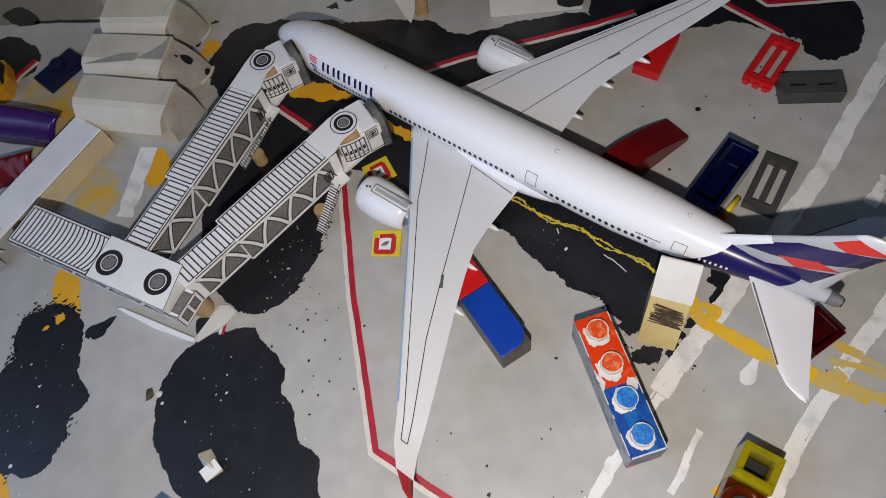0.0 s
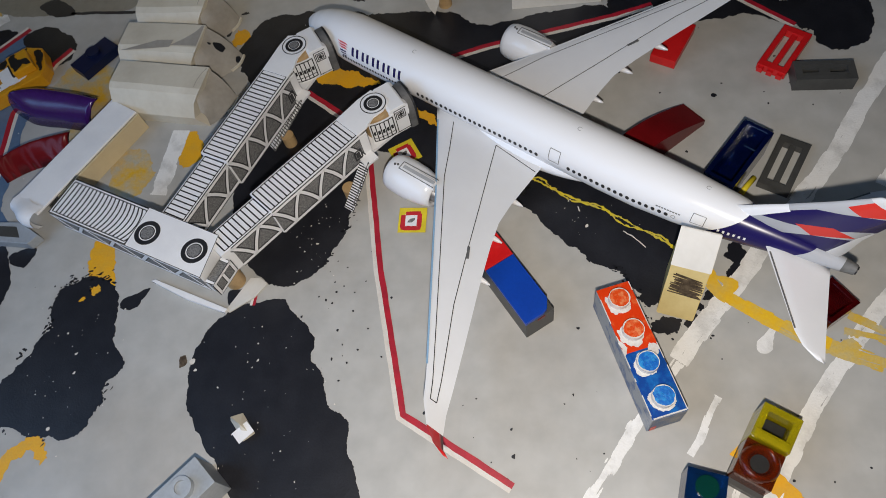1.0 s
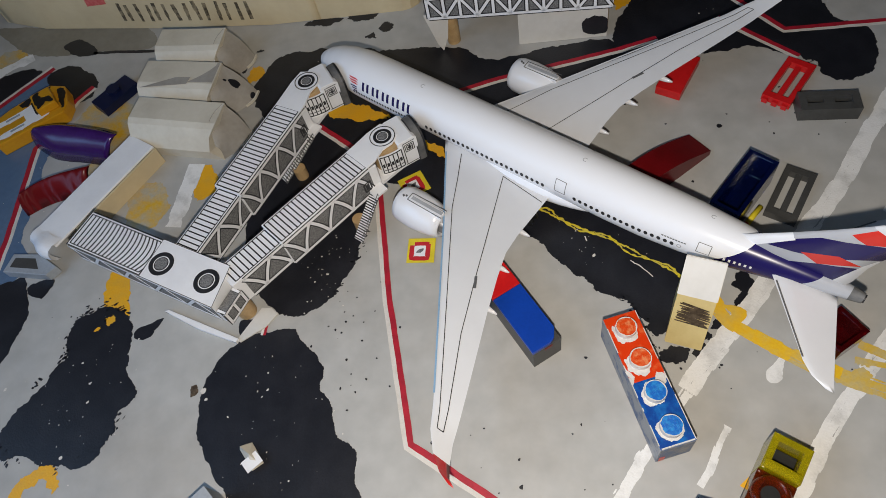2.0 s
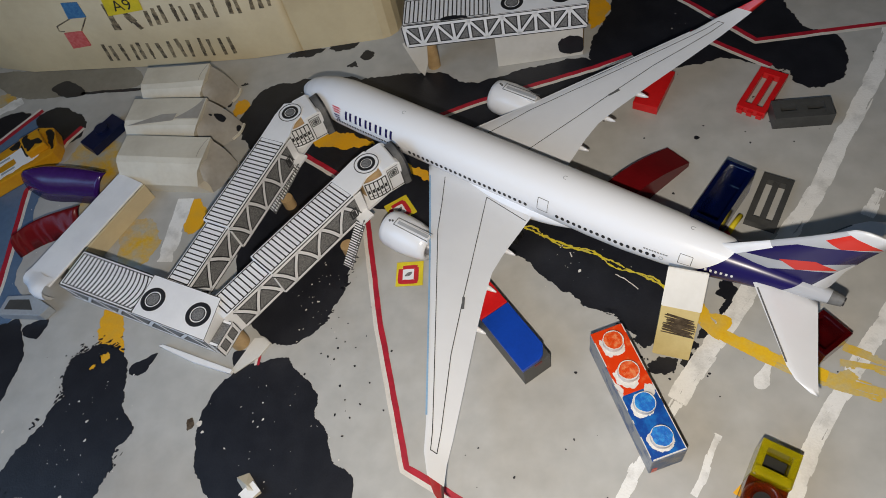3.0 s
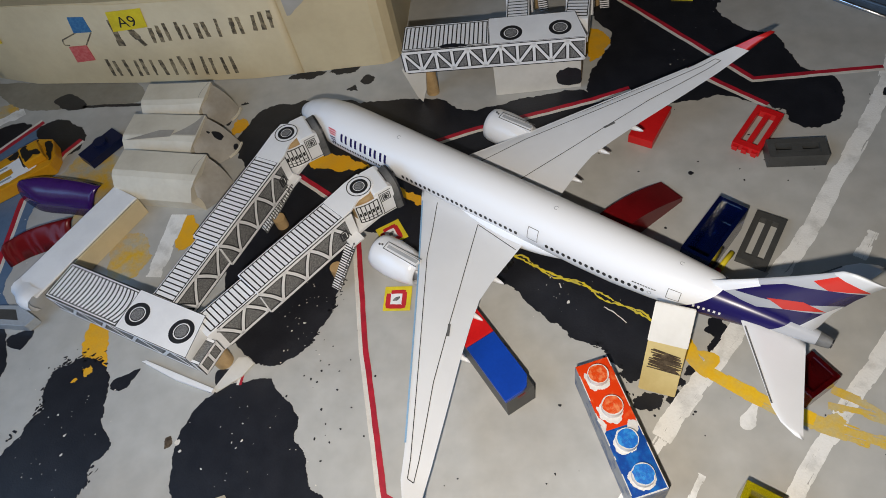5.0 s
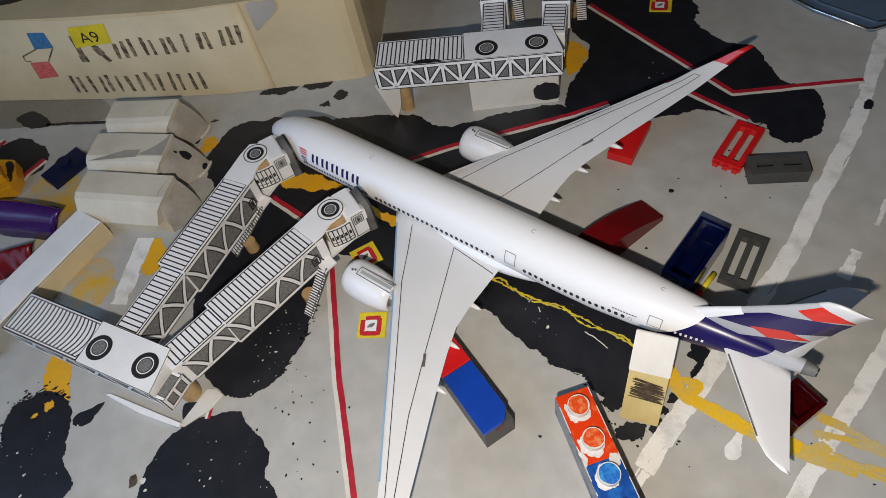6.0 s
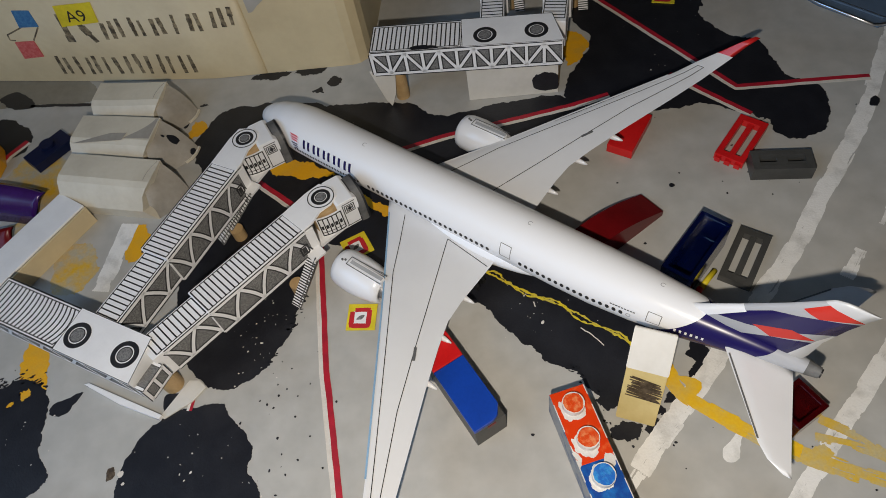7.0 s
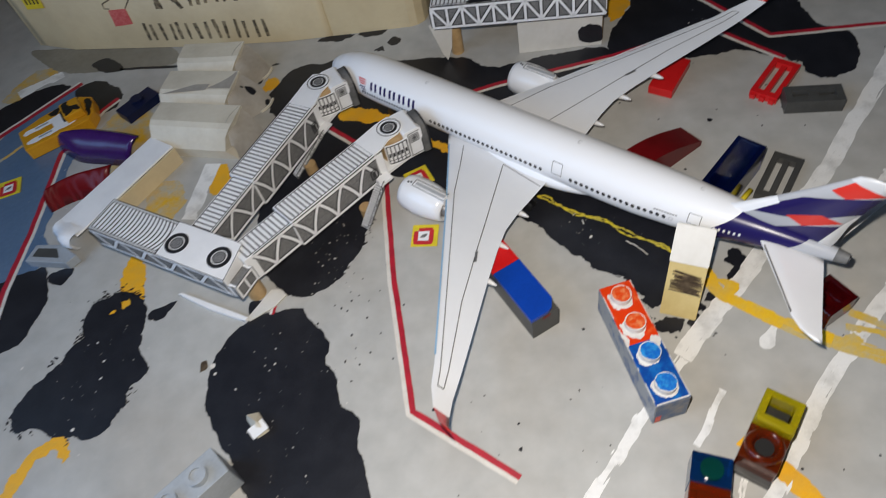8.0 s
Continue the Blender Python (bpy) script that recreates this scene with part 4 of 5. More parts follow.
def corridor(x, y, rz, zt=21.5, bend=1.6, posts=False, length=49.5, half=5.6, sheet=26.6, slant=2.4, vents=((30.5, -0.6), (45.3, -0.2)), depth=7.5, end_box=True):
    """Fixed walkway: ribbed roof half, plain half with two vents and a slanted end."""
    c = base("walkway", x, y, 0, rz, "white paper airport walkway with printed lattice sides and a ribbed roof", "jet bridge", "walkways")
    zb = zt - depth
    plan = [(0, -half), (length + slant / 2, -half), (length - slant / 2, half), (0, half)]
    part("body", prism(plan, zb, zt, bevel=0.15), PAPER, c)
    ribs(c, 0.8, sheet - 0.7, half - 0.75, zt + 0.01, 19, bend)
    bm = bmesh.new()
    for p, q in (((sheet - 0.1, -half), (sheet - 0.1, half)), ((0.1, -half + 0.1), (length, -half + 0.1)), ((0.1, half - 0.1), (length - slant / 2, half - 0.1)), ((0.12, -half), (0.12, half))):
        bar(bm, (*p, zt + 0.02), (*q, zt + 0.02), 0.12, thick=0.03)
    part("roof_outline", bm, INK, c)
    roof = [(sheet + 0.35, -half - 0.2), (length + slant / 2 + 0.3, -half - 0.2), (length - slant / 2 + 0.3, half + 0.2), (sheet - 0.35, half + 0.2)]
    part("roof_sheet", prism(roof, zt + 0.02, zt + 0.25), PAPER, c, "plain white paper roof sheet")
    bm = bmesh.new()
    for p, q in zip(roof, roof[1:] + roof[:1]):
        bar(bm, (*p, zt + 0.24), (*q, zt + 0.24), 0.07, thick=0.03)
    part("sheet_outline", bm, INK, c)
    for vx, vy in vents:
        vent(c, vx, vy, zt + 0.26, 3.45)
    truss(c, 0.3, length + slant / 2 - 0.3, -half - 0.02, zt - 0.8, zb + 0.4, 11 if posts else 9, -1, posts)
    truss(c, 0.3, length - slant / 2 - 0.3, half + 0.02, zt - 0.8, zb + 0.4, 9, 1)
    if end_box:
        e = length + slant / 2
        part("end_panel", box(e + 0.1, e + 2.9, -5.5, 1.5, zb, zt - 2.5, 0.2), PRINT_GREY, c, "grey printed end box")
        dark, pale = bmesh.new(), bmesh.new()
        lines = [((-5.3, zb + 0.3), (1.3, zb + 0.3)), ((-5.3, zt - 2.8), (1.3, zt - 2.8)), ((-5.3, zb), (-5.3, zt - 2.5)), ((1.3, zb), (1.3, zt - 2.5)), ((-2.0, zb), (-2.0, zt - 2.5))]
        for (ya, za), (yb, zc) in lines:
            bar(dark, (e + 2.92, ya, za), (e + 2.92, yb, zc), 0.62, (1, 0, 0), 0.05)
            bar(pale, (e + 2.96, ya, za), (e + 2.96, yb, zc), 0.38, (1, 0, 0), 0.05)
            if za == zc:
                bar(dark, (e + 1.6, -5.52, za), (e + 2.9, -5.52, za), 0.5, (0, -1, 0), 0.05)
        for dx in (0.7, 2.5):
            bar(pale, (e + dx, -5.56, zb), (e + dx, -5.56, zt - 2.5), 0.4, (0, -1, 0), 0.05)
        for yy in (-5.2, 1.2):
            bar(dark, (e + 0.3, yy, zt - 2.49), (e + 2.8, yy, zt - 2.49), 0.5, (0, 0, 1), 0.04)
            bar(pale, (e + 0.3, yy, zt - 2.46), (e + 2.8, yy, zt - 2.46), 0.35, (0, 0, 1), 0.05)
        part("end_outline", dark, INK, c)
        part("end_lattice", pale, PAPER, c)
        part("foot_panel", prism([(26.0, -7.9), (38.5, -8.5), (51.0, -7.7), (51.0, -6.5), (27.0, -7.1)], 0.12, 1.4, bevel=0.1), PAPER, c)
        bm = bmesh.new()
        bar(bm, (26.2, -7.95, 0.9), (51.0, -7.75, 0.9), 0.12, (0, -1, 0), 0.04)
        part("foot_outline", bm, INK, c)
        part("foot_sheet", prism([(50.3, -7.0), (51.7, -7.0), (55.7, -0.5), (56.7, 4.1), (54.0, 4.9), (51.5, 3.9)], 0.12, 0.6, bevel=0.1), CARD_WHITE, c)
    part("leg", disc(length - 1.5, 1.6, 0, 2.6, zb, 24), TAN, c, "bare wooden round leg")
    part("leg", disc(6, 0, 0, 2.2, zb, 24), TAN, c, "bare wooden round leg")
    return c


def bridge(x, y, rz, length, inner, zt=22.5, head=-60.0, drop=0.9, stair=((41.5, -6.0, 10.2), (31.0, -7.6, 1.2)), half=4.4, reach=9.4):
    """Telescoping bridge with a ribbed roof, lattice sides and a turning head."""
    b = base("jet_bridge", x, y, 0, rz, "white paper jet bridge with printed lattice sides and a grey hood", "jet bridge", "jet bridges")
    zb = zt - 10.3
    slim = half - 0.75
    part("inner_section", box(-3, inner + 2, -slim, slim, zb + 0.3, zt - drop, 0.15), PAPER, b)
    ribs(b, -1.5, inner - 0.2, slim - 0.45, zt - drop + 0.01, round(inner / 1.35))
    truss(b, 0, inner, -slim - 0.02, zt - drop - 0.7, zb + 0.7, max(2, round(inner / 5.0)), -1, bow=0.3)
    part("outer_section", box(inner, length, -half, half, zb, zt, 0.15), PAPER, b)
    ribs(b, inner + 0.5, length - 0.4, half - 0.5, zt + 0.01, round((length - inner) / 1.4))
    truss(b, inner + 0.3, length - 0.3, -half - 0.02, zt - 0.9, zb + 0.4, round((length - inner) / 4.4), -1, bow=0.4)
    truss(b, inner + 0.3, length - 0.3, half + 0.02, zt - 0.7, zb + 0.4, round((length - inner) / 5.2), 1)
    face = -half - 0.26
    bm = bmesh.new()
    for p, q in (((length - 3.4, zb + 2.6), (length - 1.2, zb + 2.6)), ((length - 1.2, zb + 2.6), (length - 1.2, zb + 5.8)), ((length - 1.2, zb + 5.8), (length - 3.4, zb + 5.8)), ((length - 3.4, zb + 5.8), (length - 3.4, zb + 2.6))):
        bar(bm, (p[0], face, p[1]), (q[0], face, q[1]), 0.24, (0, -1, 0), 0.05)
    bar(bm, (length - 2.3, face, zb + 3.1), (length - 2.3, face, zb + 5.3), 0.62, (0, -1, 0), 0.03)
    part("side_door", bm, INK, b)
    # head: it turns towards the aircraft
    cx = length + reach
    part("head_floor", prism([(length - 0.3, -half), (cx + 1, -5.0), (cx + 4.5, -1), (cx + 3.5, 4.2), (length - 0.3, half)], zb, zb + 1.0), PAPER, b)
    part("head_roof", prism([(length - 0.5, -half + 0.1), (length + 2.6, -half + 0.1), (cx - 3.0, -3.0), (cx + 0.4, -3.6), (cx + 3.4, -2.4), (cx + 4.4, 0.6), (cx + 3.0, 4.2), (cx - 1.5, 4.6), (length - 0.5, half - 0.1)], zt - 0.5, zt + 0.1, bevel=0.1), PAPER, b)
    part("head_core", disc(cx, -0.2, zb, 4.3, 9.4, 28), TAN, b, "bare wooden round core")
    part("head_wall", box(length, cx - 2, half - 0.6, half, zb, zt - 0.45), PAPER, b)
    part("head_wall", prism([(length - 0.2, -half), (length + 2.2, -half - 0.25), (length + 2.4, -half + 0.2), (length - 0.2, -half + 0.4)], zb + 0.1, zt - 1.0, bevel=0.08), PAPER, b)
    vent(b, cx + 0.3, 0.3, zt + 0.11, 3.6, True)
    cab = part("cab", section([(2.2, zb), (8.0, zb), (8.0, zt - 0.9), (7.0, zt - 0.15), (2.8, zt - 0.15), (2.2, zt - 0.6)], -4.9, 4.6, 0.2), PAPER, b)
    cab.matrix_basis = pose(cx * MM, 0.2 * MM, 0, 0, 0, head)
    # bowed window band from the tunnel's end to the cab
    band = [(-4.0, -4.3), (-2.4, -4.9), (-0.6, -5.25), (1.2, -5.35), (3.2, -5.2)]
    part("window_band", prism(band + [(px_, py_ + 0.35) for px_, py_ in band[::-1]], zb + 0.6, zt - 1.7), PAPER, cab)
    bm = bmesh.new()

    def along(u):
        k = min(3, int(u * 4))
        f = u * 4 - k
        return tuple(band[k][n_] * (1 - f) + band[k + 1][n_] * f - (0.03 if n_ else 0) for n_ in (0, 1))

    for k in range(6):
        u = 0.06 + 0.88 * k / 5
        bar(bm, (*along(u), zb + 1.5), (*along(u), zt - 2.1), 0.15, (0, -1, 0), 0.06)
        if k < 5:
            v, w_ = along(u + 0.088), along(u + 0.176)
            bar(bm, (*v, zb + 4.0), (*v, zb + 5.4), 0.36, (0, -1, 0), 0.06)
            for z in (zb + 1.5, zt - 2.1):
                bar(bm, (*along(u), z), (*w_, z), 0.17, (0, -1, 0), 0.06)
            bar(bm, (*along(u), zb + 2.7), (*w_, zb + 2.7), 0.09, (0, -1, 0), 0.06)
    for s_, t_ in ((1.35, 0.12), (0.85, 0.14), (0.3, 0.3)):
        for p, q in (((-1, -1), (1, -1)), ((1, -1), (1, 1)), ((1, 1), (-1, 1)), ((-1, 1), (-1, -1))):
            bar(bm, (5.4 + p[0] * s_, -4.92, zt - 3.3 + p[1] * s_), (5.4 + q[0] * s_, -4.92, zt - 3.3 + q[1] * s_), t_, (0, -1, 0), 0.05)
    for p, q in (((3.6, zb + 0.8), (3.6, zt - 1.2)), ((3.6, zt - 1.2), (7.2, zt - 1.2)), ((2.6, zb + 0.7), (7.8, zb + 0.7))):
        bar(bm, (p[0], -4.92, p[1]), (q[0], -4.92, q[1]), 0.11, (0, -1, 0), 0.05)
    part("cab_print", bm, INK, cab)
    # folded hood: an arch that is rounded over the top
    arc = [(5.0 * math.cos(a), zt - 5.0 + 5.2 * math.sin(a) ** 0.8) for a in [math.pi * k / 12 for k in range(13)]]
    hood = [(5.0, zb - 0.4)] + arc + [(-5.0, zb - 0.4)]
    inside = [(y_ * 0.88, z_ if z_ < zb else zb + (z_ - zb) * 0.93) for y_, z_ in hood]
    bm = bmesh.new()
    loops = [[bm.verts.new((hx, hy * k_, hz)) for hy, hz in ol] for hx, ol, k_ in ((7.4, inside, 1), (7.4, hood, 0.97), (8.6, hood, 1.02), (10.2, hood, 1.0), (10.2, inside, 1))]
    for a, c in zip(loops, loops[1:] + loops[:1]):
        for k in range(len(hood) - 1):
            bm.faces.new((a[k], a[k + 1], c[k + 1], c[k]))
    for k in (0, len(hood) - 1):
        bm.faces.new([l[k] for l in loops])
    part("hood", bm, HOOD_GREY, cab, "dark grey folded hood", smooth=False)
    bm = bmesh.new()
    for (ya, za), (yb, zc) in zip(hood, hood[1:]):
        mid = Vector((0, (ya + yb) / 2, (za + zc) / 2 - zb - 3)).normalized()
        bar(bm, (9.9, ya, za), (9.9, yb, zc), 0.3, mid, 0.1)
        bar(bm, (7.5, ya * 0.97, za), (7.5, yb * 0.97, zc), 0.12, mid, 0.1)
    part("hood_lip", bm, INK, cab)
    # stair on the outer side
    st = bmesh.new()
    top_, foot = Vector(stair[0]), Vector(stair[1])
    d = foot - top_
    w = Vector((d.y, -d.x, 0)).normalized() * 1.6
    nrm = (foot - top_).cross(w).normalized()
    q = [top_ + w, foot + w, foot - w, top_ - w]
    a = [st.verts.new(p) for p in q]
    c = [st.verts.new(p + nrm * 0.25) for p in q]
    st.faces.new(a), st.faces.new(c[::-1])
    for i in range(4):
        st.faces.new((a[i], a[(i + 1) % 4], c[(i + 1) % 4], c[i]))
    flight = part("stair", st, PAPER, b, "narrow printed paper stair")
    bm = bmesh.new()
    sgn = 1 if nrm.z > 0 else -1
    for k in range(19):
        p = top_.lerp(foot, (k + 0.5) / 19) + nrm * (0.27 if sgn > 0 else -0.03)
        bar(bm, p + w, p - w, 0.17, nrm * sgn, 0.04)
    part("step_print", bm, INK, flight)
    rail = bmesh.new()
    up = Vector((0, 0, 1.6))
    side_ = top_ - w * 1.05 if w.y > 0 else top_ + w * 1.05
    low_ = foot + (side_ - top_)
    for k in range(9):
        p = side_.lerp(low_, k / 8)
        bar(rail, p, p + up, 0.14, w, 0.06)
    bar(rail, side_ + up, low_ + up, 0.14, w, 0.06)
    bar(rail, side_, low_, 0.14, w, 0.06)
    part("stair_rail", rail, HOOD_GREY, flight)
    part("stair_landing", prism([(top_.x - 0.8, top_.y - 1.6), (top_.x + 3.6, top_.y - 1.8), (top_.x + 4.0, top_.y + 1.8), (top_.x - 0.2, top_.y + 1.6)], top_.z - 0.1, top_.z + 0.7, bevel=0.12), PAPER, b)
    part("leg", disc(foot.x + 4.2, -4.0, 0, 1.9, 4.0, 24), TAN, b, "bare wooden round leg")
    return b


corridor(-96.0, 116.15, -24.96, 18.6)
bridge(-63.5, 106.5, 64.6, 51.6, 20.2, 19.2, head=-35, stair=((50.4, -5.6, 10.6), (37.7, -0.2, 1.2)), reach=10.3)
bridge(-48.7, 99.9, 46.9, 43.6, 13.0, 19.2, head=-15)
far_walk = corridor(-1.65, 195.65, -2.9, 23.0, 0.0, True, 55.4, 6.0, 27.5, 3.0, ((34.4, -1.7), (49.4, -1.0)), 8.6, False)
part("paint_blot", blob([(12, -5.6), (14, -4.2), (18, -4.4), (21, -5.6), (17, -6.0)], 23.06, 0.3, 2, 8), DARK, far_walk, "black paint blot")
bridge(35.0, 200.5, 86.0, 46, 14.0, 23.5, head=-50)
bridge(53.4, 199, 80.0, 42, 11.0, 23.5, head=-40)
far_panel = base("card_screen", 26, 190.5, 0.1, 0, "white card panel standing under the far walkway", "card screen")
part("panel", box(0, 28, -0.4, 0.4, 0, 15.2, 0.1), CARD_WHITE, far_panel)
wedge = base("card_wedge", -3.5, 190.5, 0.1, 8, "white card wedge standing under the far walkway", "card screen")
part("panel", section([(0, 15.2), (8, 15.2), (6.5, 5), (4.5, 0), (3, 3)], -0.4, 0.4, 0.1), CARD_WHITE, wedge)
part("paint_blot", section(ragged([tuple(p) for p in smooth_loop([(20.5, 2.5), (21, 7.5), (25, 8.5), (27.6, 7), (27.6, 1.5)], 8)], 0.5, 2), -0.48, -0.42), DARK, far_panel, "dark paint blot")

# ---- terminal block behind the stands ----
term = base("terminal_block", -156, 221, 0, -3.35, "cream card terminal block with pencilled writing and a small flag", "model building")
FRONT = [(-20.6, 9.3), (-1.2, 3.9), (47.5, -0.2), (93.3, -2.5), (142.2, 0.3)]


def front(s):
    """How far the bowed front stands back at s along it."""
    for (a, ya), (b, yb) in zip(FRONT, FRONT[1:]):
        if s <= b:
            return ya + (yb - ya) * (s - a) / (b - a)
    return FRONT[-1][1]


pts = [(s, front(s)) for s in (-20.6, -1.2, 47.5, 93.3, 142.2)] + [(145, 1.2), (147.5, 3.5), (148.5, 7), (148.5, 60), (-20.6, 70)]
part("block", prism(pts, 0, 36), CREAM, term)
bm = bmesh.new()
cols = [-19 + 131 * k / 40 for k in range(41)]
lo = [bm.verts.new((s, front(s) - 0.25, 0.3)) for s in cols]
hi = [bm.verts.new((s, front(s) - 0.25, 35.2 + 0.5 * math.sin(s * 0.07))) for s in cols]
lb = [bm.verts.new((s, front(s) - 0.02, 0.3)) for s in cols]
hb = [bm.verts.new((s, front(s) - 0.02, 35.2 + 0.5 * math.sin(s * 0.07))) for s in cols]
for k in range(40):
    for a, b in ((lo, hi), (hi, hb), (hb, lb)):
        bm.faces.new((a[k], a[k + 1], b[k + 1], b[k]))
for k in (0, 40):
    bm.faces.new((lo[k], hi[k], hb[k], lb[k]))
part("front_sheet", bm, CREAM, term, "cream paper sheet glued to the front", smooth=True)


def pencil(strokes, half=0.8, mat=None, name="pencil_bar"):
    for p, q in strokes:
        bm = bmesh.new()
        for k in range(4):
            a, b = (tuple(u + (v - u) * f / 4 for u, v in zip(p, q)) for f in (k, k + 1))
            bar(bm, (a[0], front(a[0]) - 0.28, a[1]), (b[0], front(b[0]) - 0.28, b[1]), half * (0.8 + 0.4 * noise.noise((a[0], a[1], 1))), (0, -1, 0), 0.04)
        part(name, bm, mat or INK_WORN, term)


# writing as plain upright bars, one stroke a letter
def writing(starts, half, foot, tall, lean, rise=0.0, grow=1.0, pull=0.0):
    """A row of uneven bars, one for each stroke, with a little slant."""
    rnd = random.Random(int(foot * 10))
    out = []
    for k, u in enumerate(starts):
        x = pull + u * grow
        h = tall * rnd.uniform(0.88, 1.08)
        z = foot + rise * (u - starts[0]) + rnd.uniform(-0.3, 0.3)
        out.append(((x, z), (x + lean + rnd.uniform(-0.7, 0.7), z + h)))
    for stroke_ in out:
        pencil([stroke_], half * rnd.uniform(0.85, 1.15))


writing((48.2,), 1.6, 17.6, 12.6, 1.6)
writing((57.5,), 1.5, 17.4, 12.4, -4.0)
writing((61.8, 65.0, 68.2, 73.0, 76.0, 80.4, 83.6, 88.0, 93.6, 96.6, 101.4, 104.6, 107.6), 0.85, 18.4, 7.0, 0.5, 0.055)
writing((37.4, 40.4, 44.6, 48.6, 51.4, 55.0, 59.4, 63.0, 67.4, 70.4, 75.0, 78.4, 83.0, 86.6), 0.8, 3.8, 8.0, 0.7, -0.015, 1.03, -2.0)
part("sticker", section([(49, 24.6), (62.5, 25.4), (63.8, 33), (50.5, 32.6)], -1.5, -1.3), STICKER, term, "yellow gate sticker")
cu = bpy.data.curves.new("sticker_text", "FONT")
cu.body, cu.size = "A9", 0.0062
txt = new("sticker_text", cu)
me = bpy.data.meshes.new_from_object(txt)
bpy.data.objects.remove(txt)
me.materials.append(INK)
txt = new("sticker_text", me)
txt.parent = term
txt.matrix_basis = pose(0.0525, -0.00153, 0.0262, 90, 0, 0)
part("sticker", section([(-9, 20.5), (-1.5, 20.5), (-1.0, 27), (-8.5, 27.5)], 3.3, 3.5), STICKER, term, "yellow gate sticker")
bm = bmesh.new()
for k in range(4):
    bar(bm, (-7.5 + k * 1.6, 3.28, 22.5), (-7.2 + k * 1.6, 3.28, 25.5), 0.35, (0, -1, 0), 0.04)
part("sticker_print", bm, INK, term)
part("flag_part", section([(32.5, 24.5), (39.5, 24.3), (40, 30.6), (34, 31)], 0.0, 0.3), FLAG_BLUE, term, "blue crayon flag top")
part("flag_part", section([(25.4, 11.4), (33.0, 11.8), (33.6, 18.4), (26.4, 18.4)], 0.4, 0.8), FLAG_RED, term, "red crayon flag bottom")
bm = bmesh.new()
for p, q in (((32.5, 24), (25, 21)), ((25, 21), (24.4, 18.8)), ((24.4, 18.8), (26.6, 18.6)), ((39.0, 24), (33.6, 18.6))):
    bar(bm, (p[0], front(p[0]) - 0.28, p[1]), (q[0], front(q[0]) - 0.28, q[1]), 0.25, (0, -1, 0), 0.05)
part("flag_outline", bm, INK_WORN, term)
bm = section(ragged([tuple(p) for p in smooth_loop([(108, 33), (112, 25.5), (118, 27), (124, 34.5), (115, 35.4)], 6)], 0.6, 3), front(115) - 0.06, front(115) - 0.03)
part("grey_stain", bm, FLOOR, term)
bm = bmesh.new()
tube(bm, [tuple(p) + (39.0 + 1.5 * math.sin(i * 0.25),) for i, p in enumerate(smooth_loop([(-172, 250), (-160, 236), (-135, 231), (-115, 238), (-110, 258)], 8, closed=False))], 2.4)
tagged(part("cable", bm, BLACK, None, smooth=True), "black rubber cable lying on the terminal block", "cable")

# ---- card huts beside the stand ----


def hut(x, y, rz, length, depth, height, reach, label, flecks=()):
    """Folded card hut: soft-edged roof and front, and a grey flap sloping to the ground at its end."""
    h = base("card_hut", x, y, 0, rz, label, "model building", "card huts")
    prof = [(0, 0), (-0.9, height * 0.40), (1.6, height * 0.74), (3.2, height * 0.93), (5.0, height), (depth, height), (depth, 0)]
    bm = bmesh.new()
    cols = []
    for k in range(9):
        t = k / 8
        # the far end is cut back in an arc
        cols.append([bm.verts.new((length * t - (3.0 * math.sin(math.pi * min(1.0, z / height)) if k == 8 else 0) + 0.15 * math.sin(7 * t), p + 0.25 * math.sin(3 * t + x), z * (1 - 0.03 * t))) for p, z in prof])
    n = len(prof)
    for a, b in zip(cols, cols[1:]):
        for i in range(n):
            bm.faces.new((a[i], a[(i + 1) % n], b[(i + 1) % n], b[i]))
    bm.faces.new(cols[0]), bm.faces.new(cols[-1])
    part("shell", bm, PAPER_OLD, h, smooth=False)
    # grey flap: from the roof's end down to a curved foot
    def flap(s, u):
        top_p = Vector((length - 0.6 - 1.6 * math.sin(math.pi * s), 0.3 + (depth - 1.0) * s, height * (0.5 + 0.48 * min(1, s * 2.6))))
        foot_p = Vector((length + reach * math.sin(math.pi / 2 * min(1, 1.2 * s)), 0.0 + (depth - 2.0) * s, 0.15))
        return top_p.lerp(foot_p, u) + Vector((0.8, 0, 1.1)) * math.sin(math.pi * u)

    bm = bmesh.new()
    rows = [[bm.verts.new(flap(j / 10, k / 6)) for k in range(7)] for j in range(11)]
    for a, b in zip(rows, rows[1:]):
        for k in range(6):
            bm.faces.new((a[k], a[k + 1], b[k + 1], b[k]))
    part("end_flap", bm, FLAP_GREY, h, "grey painted sloping end flap", smooth=True)
    for s, u, ds, du in flecks:
        bm = bmesh.new()
        mid = bm.verts.new(flap(s, u) + Vector((0.12, -0.05, 0.12)))
        rim = [bm.verts.new(flap(s + ds * math.cos(a), u + du * math.sin(a) * (1 + 0.2 * math.sin(3 * a))) + Vector((0.12, -0.05, 0.12))) for a in [i * math.pi / 7 for i in range(14)]]
        for i in range(14):
            bm.faces.new((mid, rim[i], rim[(i + 1) % 14]))
        part("paint_fleck", bm, DARK, h, "black paint fleck")
    bm = bmesh.new()
    pts = [(length + 0.3 + reach * math.sin(math.pi / 2 * min(1, 1.2 * s)), (depth - 2.0) * s) for s in (0.45, 0.6, 0.75, 0.9, 1.0)]
    for a, b in zip(pts, pts[1:]):
        bar(bm, (*a, 0.2), (*b, 0.2), 0.26, thick=0.8)
    part("flap_rim", bm, PAPER_OLD, h, "pale bare card edge")
    return h


